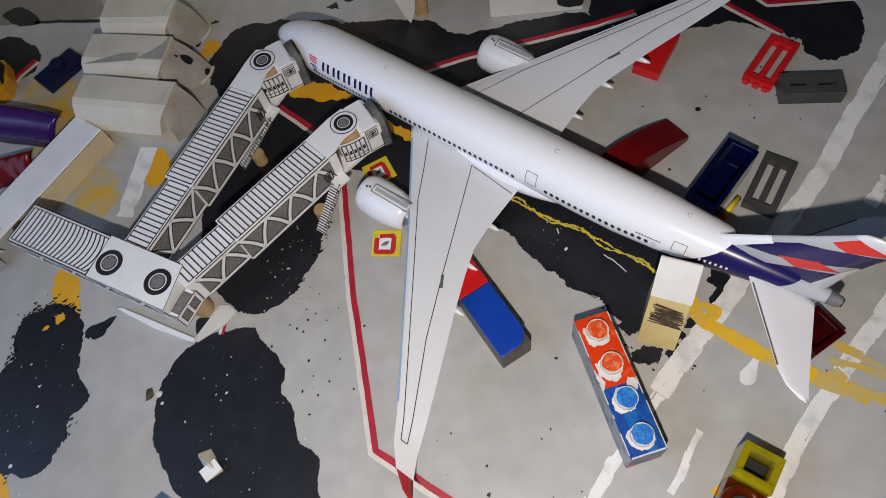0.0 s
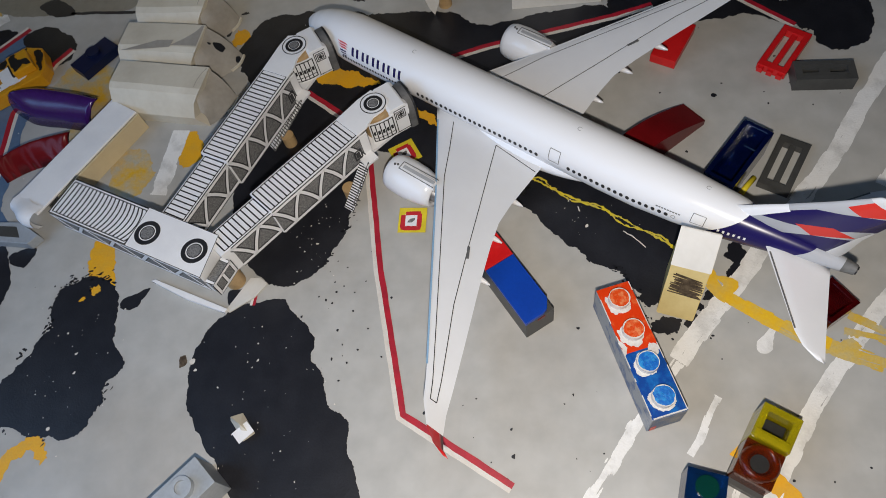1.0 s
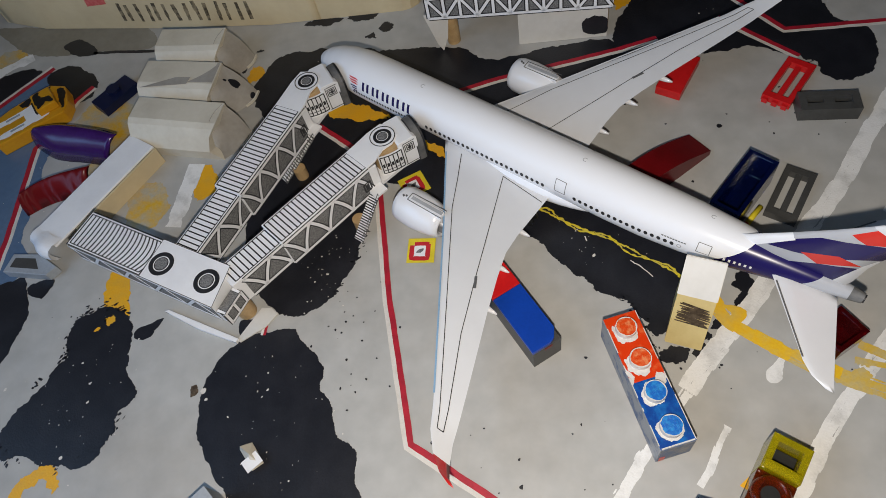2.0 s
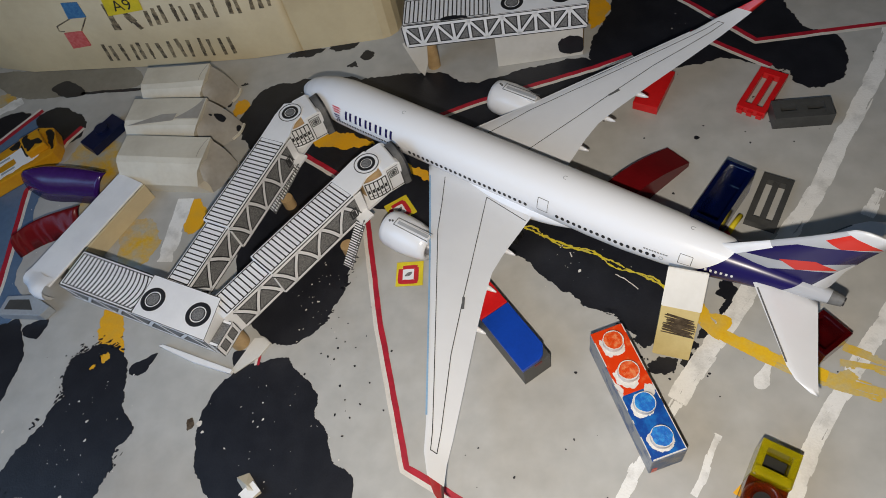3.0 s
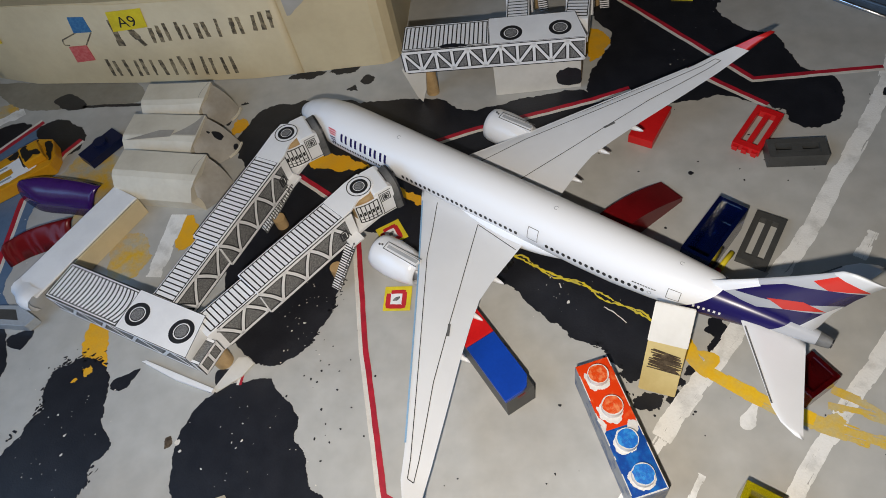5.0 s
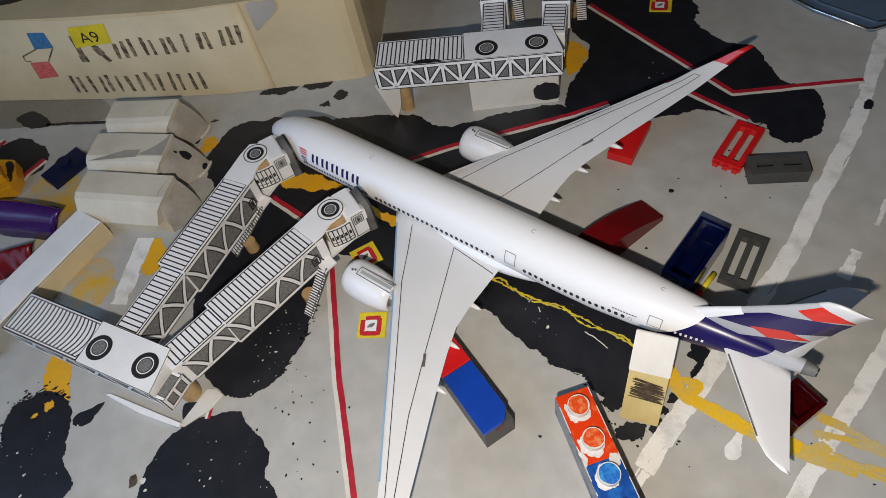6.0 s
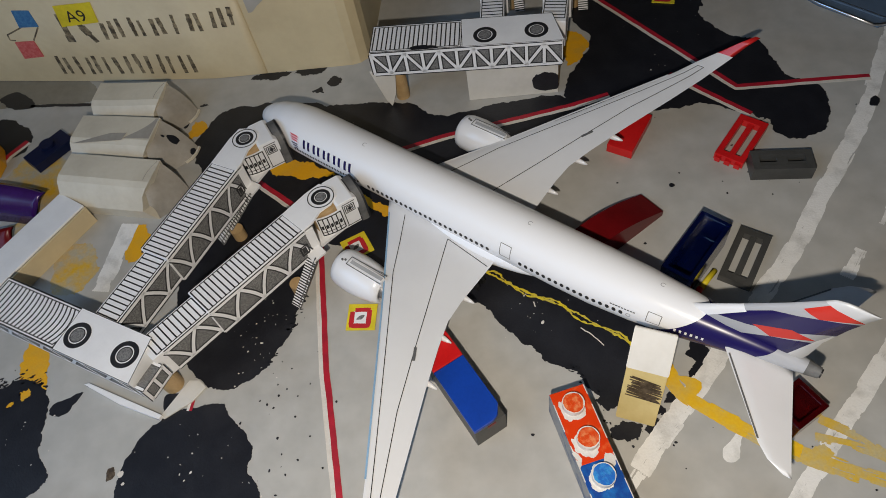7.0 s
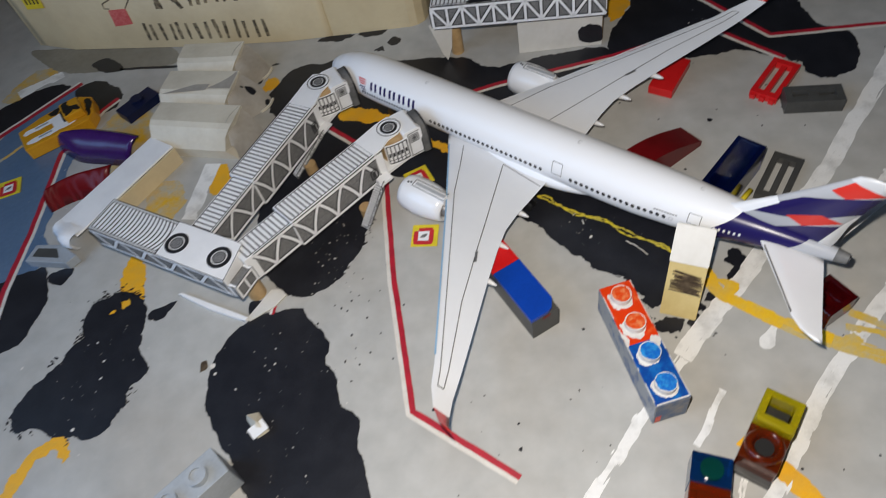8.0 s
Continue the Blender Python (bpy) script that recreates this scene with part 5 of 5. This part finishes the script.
hut(-97.5, 189.0, -5, 23.5, 13, 12, 7.0, "small yellowed white card hut with a grey end flap")
hh = hut(-99.8, 172.5, -8, 27, 14.5, 12, 9.0, "yellowed white card hut with a grey smudge on top", ((0.72, 0.5, 0.10, 0.13), (0.66, 0.3, 0.03, 0.04), (0.78, 0.92, 0.1, 0.05)))
bm = bmesh.new()
rows = []
for j in range(9):
    p = 5.2 + 8.6 * j / 8
    start = 27 - 1.2 - 8.0 * (1 - j / 8) ** 1.6
    rows.append([bm.verts.new((start + (26.7 - start) * k / 5, p + 0.25, 12 - 0.36 * (start + (26.7 - start) * k / 5) / 27 + 0.06)) for k in range(6)])
for a, b in zip(rows, rows[1:]):
    for k in range(5):
        bm.faces.new((a[k], a[k + 1], b[k + 1], b[k]))
part("grey_wash", bm, FLAP_GREY, hh, "grey paint spread over the roof's end")
part("smudge", prism([(2.0, 2.6), (18, 4.4), (18.5, 7.4), (13, 7.2)], 12.02, 12.06), FLAP_GREY, hh, "grey paint smudge")
hut(-99.0, 157.0, -10, 30.5, 13.5, 12, 5.5, "yellowed white card hut with a sloping front")
marking("dark_fleck", blob([(-70.2, 190.0), (-69.3, 192.4), (-68.4, 191.8), (-68.9, 189.4)], 0.06, 0.2, 1.5, 8), DARK)

shed = base("long_card_box", -112.3, 116.5, 0, 58.5, "long white card box with a cream side", "model building")
part("top", box(1.5, 43, 0.1, 11.0, 6.7, 7.4, 0.25), PAPER, shed)
part("side", section([(9, 0), (43, 0), (43, 6.7), (9, 6.7)], -0.5, 0.1, 0.1), CREAM, shed, "cream card side")
part("back", box(0.2, 42.8, 10.2, 10.9, 0, 6.7), PAPER, shed)
part("end_wall", box(42.2, 42.9, 0.2, 10.2, 0, 6.7), PAPER, shed)
bm = bmesh.new()
curl = [(4.5, 7.45), (2.5, 7.9), (0.8, 8.2), (-0.8, 7.7), (-1.8, 6.4), (-2.0, 4.6), (-1.2, 3.2), (0.0, 2.6)]
rows = [[bm.verts.new((x - 0.9 * math.sin(j * 0.8), 0.4 + 10.4 * j / 6, z + 0.5 * math.sin(j * 0.9))) for x, z in curl] for j in range(7)]
for a, b in zip(rows, rows[1:]):
    for k in range(len(curl) - 1):
        bm.faces.new((a[k], a[k + 1], b[k + 1], b[k]))
part("curled_end", bm, PAPER, shed, "curled white card end", smooth=True)

# ---- loose toy pieces ----


def bricks(name, x, y, rz, label, group="toy bricks"):
    return base(name, x, y, 0.12, rz, label, "toy brick", group)


def hollow(x0, x1, y0, y1, h, wall):
    """Box with thick walls, open upwards."""
    bm = bmesh.new()
    o = [(x0, y0), (x1, y0), (x1, y1), (x0, y1)]
    i = [(x0 + wall, y0 + wall), (x1 - wall, y0 + wall), (x1 - wall, y1 - wall), (x0 + wall, y1 - wall)]
    a = [bm.verts.new((*p, 0)) for p in o]
    b = [bm.verts.new((*p, h)) for p in o]
    c = [bm.verts.new((*p, h)) for p in i]
    d = [bm.verts.new((*p, wall)) for p in i]
    for k in range(4):
        j = (k + 1) % 4
        bm.faces.new((a[k], a[j], b[j], b[k]))
        bm.faces.new((b[k], b[j], c[j], c[k]))
        bm.faces.new((c[k], c[j], d[j], d[k]))
    bm.faces.new(a), bm.faces.new(d)
    bmesh.ops.bevel(bm, geom=[e for e in bm.edges], offset=0.12, segments=1, affect="EDGES")
    return bm


# painted four-stud brick
b4 = bricks("painted_brick", 50.1, 71.4, -73.9, "four-stud toy brick painted orange and blue over white")
part("body", box(-16.0, 16.0, -4.05, 4.05, 0, 9.4, 0.15), SIDE_WASH, b4, "streaked blue and grey brick body")
part("paint_coat", box(-15.9, 0.6, -3.95, 3.95, 9.38, 9.55, 0.05), ORANGE_WASH, b4, "worn orange paint")
part("paint_coat", box(0.6, 15.9, -3.95, 3.95, 9.38, 9.55, 0.05), BLUE_WASH, b4, "worn blue paint")
part("end_coat", box(15.95, 16.1, -3.7, 3.7, 0.6, 9.3), END_WASH, b4, "scuffed grey end with a blue sheen in its colour")
part("red_scuff", box(16.05, 16.16, -3.6, -2.3, 0.7, 3.4, 0.02), ORANGE_WASH, b4)
for k in range(4):
    x = -12 + 8 * k
    # paint scraped off round the stud, more on one side
    lean = 0.75 if k < 2 else 0.35
    part("bare_patch", blob([(x + 0.5 * lean + (2.75 + 0.35 * math.cos(a - 5.6) * lean) * math.cos(a) * (1.0 + 0.10 * math.sin(3 * a + 2.1 * k)), -0.35 * lean + (2.72 + 0.35 * math.cos(a - 5.6) * lean) * math.sin(a) * (1.0 + 0.10 * math.cos(2 * a + k))) for a in [i * math.pi / 5 for i in range(10)]], 9.6, 0.45, 2, 8), BARE_WHITE, b4, "bare white ring")
    st = part("stud", disc(x, 0, 9.5, 2.42, 1.75, 32), BARE_WHITE, b4)
    part("stud_paint", blob([(x + 2.2 * math.cos(a), 2.2 * math.sin(a)) for a in [i * math.pi / 4 for i in range(8)]], 11.28, 0.2, 1.2, 8), ORANGE_STUD if k < 2 else BLUE_STUD, st)
    bm = bmesh.new()
    for j in range(4):
        bar(bm, (x - 0.55, -1.3 + j * 0.8, 11.3), (x + 0.55, -1.2 + j * 0.8, 11.3), 0.22, thick=0.14)
    part("stud_mark", bm, ORANGE_STUD if k < 2 else BLUE_STUD, st)

bm = bmesh.new()
for y in (-3.9, 3.9):
    for k in range(40):
        if noise.noise((k * 0.21, y, 2.0)) > -0.1:
            box(-15.8 + k * 0.79, -15.0 + k * 0.79, y - 0.1, y + 0.1, 9.5, 9.6, 0, bm)
for y in range(10):
    box(15.6, 15.9, -3.7 + y * 0.74, -3.0 + y * 0.74, 9.5, 9.61 + 0.03 * (y % 2), 0, bm)
for pts in ([(-3.2, -3.8), (-1.2, -2.9), (0.6, -3.2), (1.2, -3.9), (-1.5, -3.95)], [(-0.2, 2.1), (1.6, 1.2), (2.6, 2.4), (1.8, 3.8), (0.2, 3.3)], [(-13.6, -2.6), (-10.4, -3.0), (-9.2, -1.6), (-10.6, -0.8)], [(-5.6, -2.9), (-2.2, -3.1), (-1.0, -1.4), (-2.6, -0.6)]):
    blob(pts, 9.585, 0.5, 1.5, 6, bm)
part("worn_edge", bm, BARE_WHITE, b4, "paint worn white along the edges")
# grey brick with a blue and red curved top under the wing
bt = bricks("capped_brick", 28.6, 80.2, 122.0, "dark grey toy brick with a smooth blue and red top")
part("body", box(0, 31.5, -4, 4, 0, 7.4, 0.15), BRICK_GREY, bt)
part("cap", prism([(0.1, 4.05), (0.1, -0.9), (0.7, -2.4), (2.9, -4.05), (17.2, -4.05), (17.2, 4.05)], 7.5, 8.7, bevel=0.2), BRICK_BLUE, bt, "smooth blue cap with one corner cut off")
part("cap", prism([(17.3, -4.05), (31.6, -4.05), (31.6, 4.05), (17.3, 4.05)], 7.5, 8.7, bevel=0.2), BRICK_RED, bt, "smooth red cap")
part("red_spot", box(-0.12, 0.1, -1.4, 0.8, 6.3, 7.3, 0.05), BRICK_DARKRED, bt)

# cream box with a white sloping lid beside the tail
cb = base("catering_box", 56.8, 83.4, 0.1, -19.5, "cream plastic box with a white sloping lid and a dark scribble", "toy box")
bm = bmesh.new()
prof = [(0, 0), (6.3, 15.0), (12.2, 20.4), (12.7, 20.4), (12.7, 0)]
a = [bm.verts.new((-0.2, p, z)) for p, z in prof]
b = [bm.verts.new((8.4, p, z)) for p, z in prof]
for i in range(5):
    bm.faces.new((a[i], a[(i + 1) % 5], b[(i + 1) % 5], b[i]))
bm.faces.new(a), bm.faces.new(b)
bmesh.ops.bevel(bm, geom=list(bm.edges), offset=0.2, segments=2, affect="EDGES")
part("body", bm, CREAM_PAINT, cb)
bm = bmesh.new()
q = [(-0.35, 6.0, 14.9), (8.5, 6.0, 14.9), (8.5, 12.9, 21.0), (-0.35, 12.9, 21.0)]
lo = [bm.verts.new(p) for p in q]
hi = [bm.verts.new((x, y - 0.65, z + 0.5)) for x, y, z in q]
bm.faces.new(lo[::-1]), bm.faces.new(hi)
for i in range(4):
    bm.faces.new((lo[i], lo[(i + 1) % 4], hi[(i + 1) % 4], hi[i]))
bmesh.ops.bevel(bm, geom=list(bm.edges), offset=0.15, segments=2, affect="EDGES")
part("lid", bm, CARD_WHITE, cb, "white sloping lid")
bm = bmesh.new()
rs = random.Random(2)
tips = []
for k in range(36):
    z = 7.0 + 4.8 * k / 35 + rs.uniform(-0.3, 0.3)
    u = (0.9 + rs.uniform(-0.3, 0.8)) if k % 2 else (8.0 + rs.uniform(-0.8, 0.3))
    z += -0.35 if k % 2 == 0 else 0.35
    tips.append(Vector((u, z * 6.3 / 15.0 - 0.08, z)))
pairs = [(bm.verts.new(p + Vector((0, 0.06, 0.17))), bm.verts.new(p - Vector((0, 0.06, 0.17)))) for p in tips]
for k, (a, b) in enumerate(zip(pairs, pairs[1:])):
    bm.faces.new((a[0], b[0], b[1], a[1]))
for v in bm.verts:
    v.co.y -= 0.003 * v.index
part("scribble", bm, BROWN, cb, "dark scribbled ink")

# curved dark red slope behind the aircraft
rsx = bricks("curved_slope", 69.4, 138.2, -143, "smooth dark red curved slope brick")
part("body", section([(-6.5, 0)] + [(-6.5 + 28.5 * k / 24, 1.8 + 6.6 * math.sin(math.pi / 2 * min(1.0, 1.25 * k / 24))) for k in range(25)] + [(22, 0)], -4, 4), BRICK_DARKRED, rsx)

bb = bricks("blue_brick", 81.1, 122.4, 50.5, "hollow dark clear-blue toy brick lying open")
part("body", hollow(-10.2, 10.2, -4, 4, 9.4, 1.2), CLEAR_BLUE, bb)
bmy = bmesh.new()
tube(bmy, [(82.0, 115.0, 0.85), (84.2, 117.6, 0.9), (86.4, 120.0, 0.9)], 0.75)
tagged(part("hose", bmy, STICKER, None, smooth=True), "short bent yellow plastic hose beside the blue brick", "toy part")
bmy = bmesh.new()
tube(bmy, [(80.0, 112.8, 0.95), (81.8, 115.0, 0.95)], 0.85)
tagged(part("hose_end", bmy, BRICK_RED, None, smooth=True), "small red plastic hose end lying on the board", "toy part")


def window_frame(x, y, rz, length, width, h, mat, label, bars=0.8, teeth=True):
    """Toy window frame lying on its back."""
    w = base("toy_window_frame", x, y, 0.12, rz, label, "toy window", "toy window frames")
    t = 2.0
    bm = bmesh.new()
    for x0, x1, y0, y1 in ((-length / 2, length / 2, -width / 2, -width / 2 + t * 0.8), (-length / 2, length / 2, width / 2 - t * 0.8, width / 2), (-length / 2, -length / 2 + t, -width / 2 + t * 0.8, width / 2 - t * 0.8), (length / 2 - t, length / 2, -width / 2 + t * 0.8, width / 2 - t * 0.8)):
        box(x0, x1, y0, y1, 0, h, 0, bm)
    part("frame", bm, mat, w)
    for k in range(3 if teeth else 0):
        part("tooth", box(-length / 2 - 1.1, -length / 2 + 0.1, -width / 2 + 0.5 + k * (width - 2.6) / 2, -width / 2 + 2.1 + k * (width - 2.6) / 2, 0.2, h * 0.8, 0.1), mat, w)
    if teeth or bars < 1:
        part("mullion", box(-length / 2 + t, length / 2 - t, -bars, bars, 0, h * 0.8, 0.1), mat, w)
    else:
        # thin plate under the rim with two long slits
        bm = bmesh.new()
        for x0, x1, y0, y1 in ((-length / 2 + t, length / 2 - t, -width / 2 + 1.6, -0.5), (-length / 2 + t, length / 2 - t, 0.7, width / 2 - 1.6), (-1.4, 1.4, -0.5, 0.7)):
            box(x0, x1, y0, y1, h - 0.9, h - 0.4, 0, bm)
        part("slitted_plate", bm, mat, w)
    return w


window_frame(94.4, 123.0, 58.5, 17, 8, 2.2, BRICK_GREY, "dark grey toy window frame lying flat", teeth=False)
window_frame(103.0, 162.3, 53, 17.4, 8.2, 2.2, BRICK_RED, "bright red toy window frame lying flat")
window_frame(110.5, 151.5, -4, 15.8, 6.8, 4.4, BRICK_GREY, "dark grey toy window block with narrow slits", 1.3, False)
r2 = bricks("red_brick", 72.7, 168.6, 60, "red toy brick under the wing")
part("body", box(-8, 8, -3.8, 3.8, 0, 3.0, 0.2), BRICK_RED, r2)
dr = bricks("clear_red_brick", 94.6, 82.4, 33, "dark clear-red toy brick under the tailplane")
part("body", hollow(-4.5, 4.5, -4, 4, 6.0, 1.2), CLEAR_RED, dr)

cy = bricks("clear_brick", 73.3, 49.6, 57.5, "clear yellow and orange toy bricks joined end to end")
part("yellow_half", hollow(0.2, 8.2, -4, 4, 9.2, 1.5), CLEAR_YELLOW, cy)
# solid black block set in as the darkness of the brick's hollow
part("inner_shade", box(2.0, 6.4, -2.4, 2.4, 1.6, 5.2, 0.2), BLACK, cy, "black block as the shade inside the hollow")
part("yellow_ridge", box(0.1, 2.2, -3.8, 3.8, 8.0, 9.9, 0.6), CLEAR_YELLOW, cy)
part("orange_half", box(-8, 0.1, -4, 4, 0, 7.2, 0.3), CLEAR_ORANGE, cy)
bm = bmesh.new()
steps = [(4.0, 7.2), (3.95, 8.0), (3.6, 8.7), (3.0, 9.1), (2.6, 8.8), (2.2, 8.0), (2.0, 7.3)]
loops = [[bm.verts.new((-4 + q * math.cos(a * math.pi / 14), q * math.sin(a * math.pi / 14), z)) for a in range(28)] for q, z in steps]
for a, b in zip(loops, loops[1:]):
    for k in range(28):
        bm.faces.new((a[k], a[(k + 1) % 28], b[(k + 1) % 28], b[k]))
part("orange_stud", bm, CLEAR_ORANGE, cy, "hollow round stud", smooth=True)
# flat black disc for the shade down in the stud
part("stud_shade", disc(-4, 0, 7.2, 1.9, 0.25, 20), BLACK, cy)
part("grey_plate", box(-9.2, -0.2, -4, 4, -0.02, 1.8, 0.1), BRICK_GREY, cy)
ct = bricks("clear_brick", 58.9, 38.6, -106, "clear blue and orange toy bricks joined end to end")
part("blue_half", box(-6.5, 0, -4, 4, 0, 8.0, 0.2), CLEAR_SEA, ct)
part("teal_stud", disc(-3.2, 0, 7.98, 2.3, 0.9, 24), CLEAR_TEAL, ct)
part("orange_half", box(0.1, 9, -4, 4, 0, 8.6, 0.6), CLEAR_ORANGE, ct)
part("orange_ridge", box(1.6, 6.5, -2.6, 2.6, 8.5, 9.6, 0.5), CLEAR_ORANGE, ct)

gs = bricks("grey_brick", -51.5, 42.2, 45.5, "light grey toy brick with round studs")
part("body", box(-15, 6, -4, 4, 0, 9.4, 0.2), BRICK_LIGHT, gs)
for k in range(2):
    part("stud", ring(0.2 - 8 * k, 0, 9.3, 1.5, 2.45, 1.8, 28), BRICK_LIGHT, gs)
    part("stud_floor", disc(0.2 - 8 * k, 0, 9.3, 1.6, 1.2, 20), BRICK_LIGHT, gs)

# paper scrap on the dark patch
sc = base("paper_scrap", -44.0, 58.0, 0.1, -48, "small torn folded scrap of white paper", "paper scrap")
bm = bmesh.new()
vs = [bm.verts.new(p) for p in ((-3.4, -1.4, 0), (3.2, -1.8, 0.1), (3.6, 1.4, 0.2), (-2.8, 1.9, 0), (-3.0, -0.6, 2.3), (0.6, 0.2, 3.1), (3.0, 0.6, 1.9))]
for f in ((0, 1, 5, 4), (1, 6, 5), (1, 2, 6), (2, 3, 5, 6), (3, 4, 5), (3, 0, 4)):
    bm.faces.new([vs[i] for i in f])
part("sheet", bm, PAPER_OLD, sc)
part("flap", box(0.5, 3.8, -2.6, 1.8, 1.9, 2.1, 0.05), PAPER, sc)

# orange toy and coloured pieces on the far side
ot = base("toy_truck", -141.5, 175.5, 0.12, 36, "orange-yellow plastic toy truck body with white stripes", "toy vehicle")
part("body", prism([(-15, -7), (9, -8), (12, -4), (13.5, 4), (9, 8.5), (-6, 7), (-15, 5)], 0, 5.0, bevel=0.5), TOY_ORANGE, ot)
part("cab", box(2, 9, -5, 4, 5, 8.0, 0.5), TOY_ORANGE, ot)
for y in (-4.6, 1.2):
    part("stripe", blob([(-13, y - 0.6), (-4, y - 1.0), (4, y - 0.6), (5, y + 2.0), (-3, y + 1.8), (-12, y + 1.6)], 5.06, 0.6, 3, 8), PAPER, ot, "white worn painted stripe")
    part("stripe_patch", box(-9, -4, y + 0.2, y + 1.1, 5.08, 5.14), BRICK_LIGHT, ot)
part("stripe", blob([(-3, -3), (3, -4.6), (4, 3), (-1, 3)], 5.1, 0.6, 3, 8), PAPER, ot, "white worn painted stripe")
# solid black block for the dark of a window opening
part("opening_shade", box(1.0, 2.2, -3, 3, 5.0, 6.0), BLACK, ot)
for pts, z in (([(3, -4), (6, -3), (8, -4.4), (8.4, -1), (5, 0.4), (6, 3.4), (3, 3)], 8.04), ([(-1, 3.6), (2, 5.6), (7, 5.4), (9, 7.6), (2, 7.4), (-3, 6.4)], 5.08), ([(9.6, -6), (11.4, -3), (12.6, 3), (10.6, 4), (9.8, -1)], 5.08)):
    part("black_wear", blob(pts, z, 0.7, 2.5, 8), BLACK, ot, "black worn patch")
nb = bricks("navy_brick", -114.2, 183.0, 52, "small navy toy brick with a stud")
part("body", box(-7.5, 7.5, -3.8, 3.8, 0, 3.2, 0.15), BRICK_NAVY, nb)
part("stud", disc(0.5, 1, 3.2, 2.4, 0.9, 24), BRICK_NAVY, nb)


def bent_panel(foot, crest, h, mat, label):
    """Thick curved plastic panel that leans back from its foot line to its crest."""
    o = base("bent_strip", foot[0][0], foot[0][1], 0.12, 0, label, "toy part", "bent strips")
    lo = smooth_loop(foot, 6, closed=False)
    hi = smooth_loop(crest, 6, closed=False)
    ox, oy = foot[0]
    bm = bmesh.new()
    cols = []
    for k in range(25):
        a, b = lo[round(k * (len(lo) - 1) / 24)], hi[round(k * (len(hi) - 1) / 24)]
        out = []
        for f, z in ((0.0, 0.0), (0.22, 0.5), (0.5, 0.82), (0.8, 0.97), (1.0, 1.0)):
            out.append((a.x + (b.x - a.x) * f - ox, a.y + (b.y - a.y) * f - oy, z * h))
        inner = [(px_ + 0.3, py_ + 1.3, max(0.0, pz_ - 1.0)) for px_, py_, pz_ in out[::-1]]
        cols.append([bm.verts.new(p) for p in out + inner])
    n = len(cols[0])
    for a, b in zip(cols, cols[1:]):
        for i in range(n):
            bm.faces.new((a[i], a[(i + 1) % n], b[(i + 1) % n], b[i]))
    bm.faces.new(cols[0]), bm.faces.new(cols[-1])
    part("panel", bm, mat, o, smooth=True)


bent_panel([(-139.0, 163.6), (-131.0, 158.2), (-125.0, 156.2), (-118.6, 155.0), (-109, 152.6)], [(-133.4, 164.0), (-130.0, 164.4), (-124.0, 164.0), (-111.1, 160.6), (-103.6, 157.8)], 9.0, PURPLE, "glossy deep purple bent plastic panel leaning beside the card box")
bent_panel([(-131.8, 134.8), (-126.4, 138.2), (-120.0, 140.4), (-112.0, 141.4)], [(-130.2, 138.0), (-125.8, 141.6), (-120.3, 144.2), (-110.4, 146.4)], 8.0, BRICK_DARKRED, "glossy dark red bent plastic panel leaning beside the card box")
gp = bricks("grey_tray", -121.6, 114.8, -4, "small blue-grey hollow toy tray")
part("body", prism([(-8.2, -2.6), (6.6, -3.6), (9.0, -0.6), (1.5, 3.6), (-7.2, 3.6)], 0, 3.2, bevel=0.3), BRICK_LIGHT, gp)
# the body is solid; a thin dark sheet gives the hollow's shade
part("hollow", prism([(-6.4, -1.0), (3.4, -1.6), (1.0, 2.0), (-5.8, 2.2)], 3.2, 3.26), BRICK_GREY, gp)

# plastic folder at the edge of the board
fo = base("plastic_folder", 154.8, 205.2, 0.1, 8, "blue-grey glossy plastic folder with a bright metal edge", "folder")
part("cover", prism([(0, 0), (140, 12), (150, 90), (-42, 80), (-11.8, 15.2)], 0, 1.0, bevel=0.3), FOLDER, fo)
part("inner_sheet", prism([(2.5, 2.5), (138, 15), (148, 88), (-38, 78), (-8.5, 16.5)], 1.02, 1.6, bevel=0.2), FOLDER, fo)
for off, rad in ((0.0, 0.5), (4.5, 0.35)):
    bm = bmesh.new()
    tube(bm, [(-42 + off, 79 + off * 0.3, 1.3), (-11.8 + off, 15 + off * 0.3, 1.3), (-1.5 + off, 0.6 + off * 0.5, 1.3), (1.0 + off, 0.1 + off * 0.6, 1.3), (140, 12 + off, 1.3)], rad)
    part("metal_edge", bm, CHROME, fo, smooth=True)
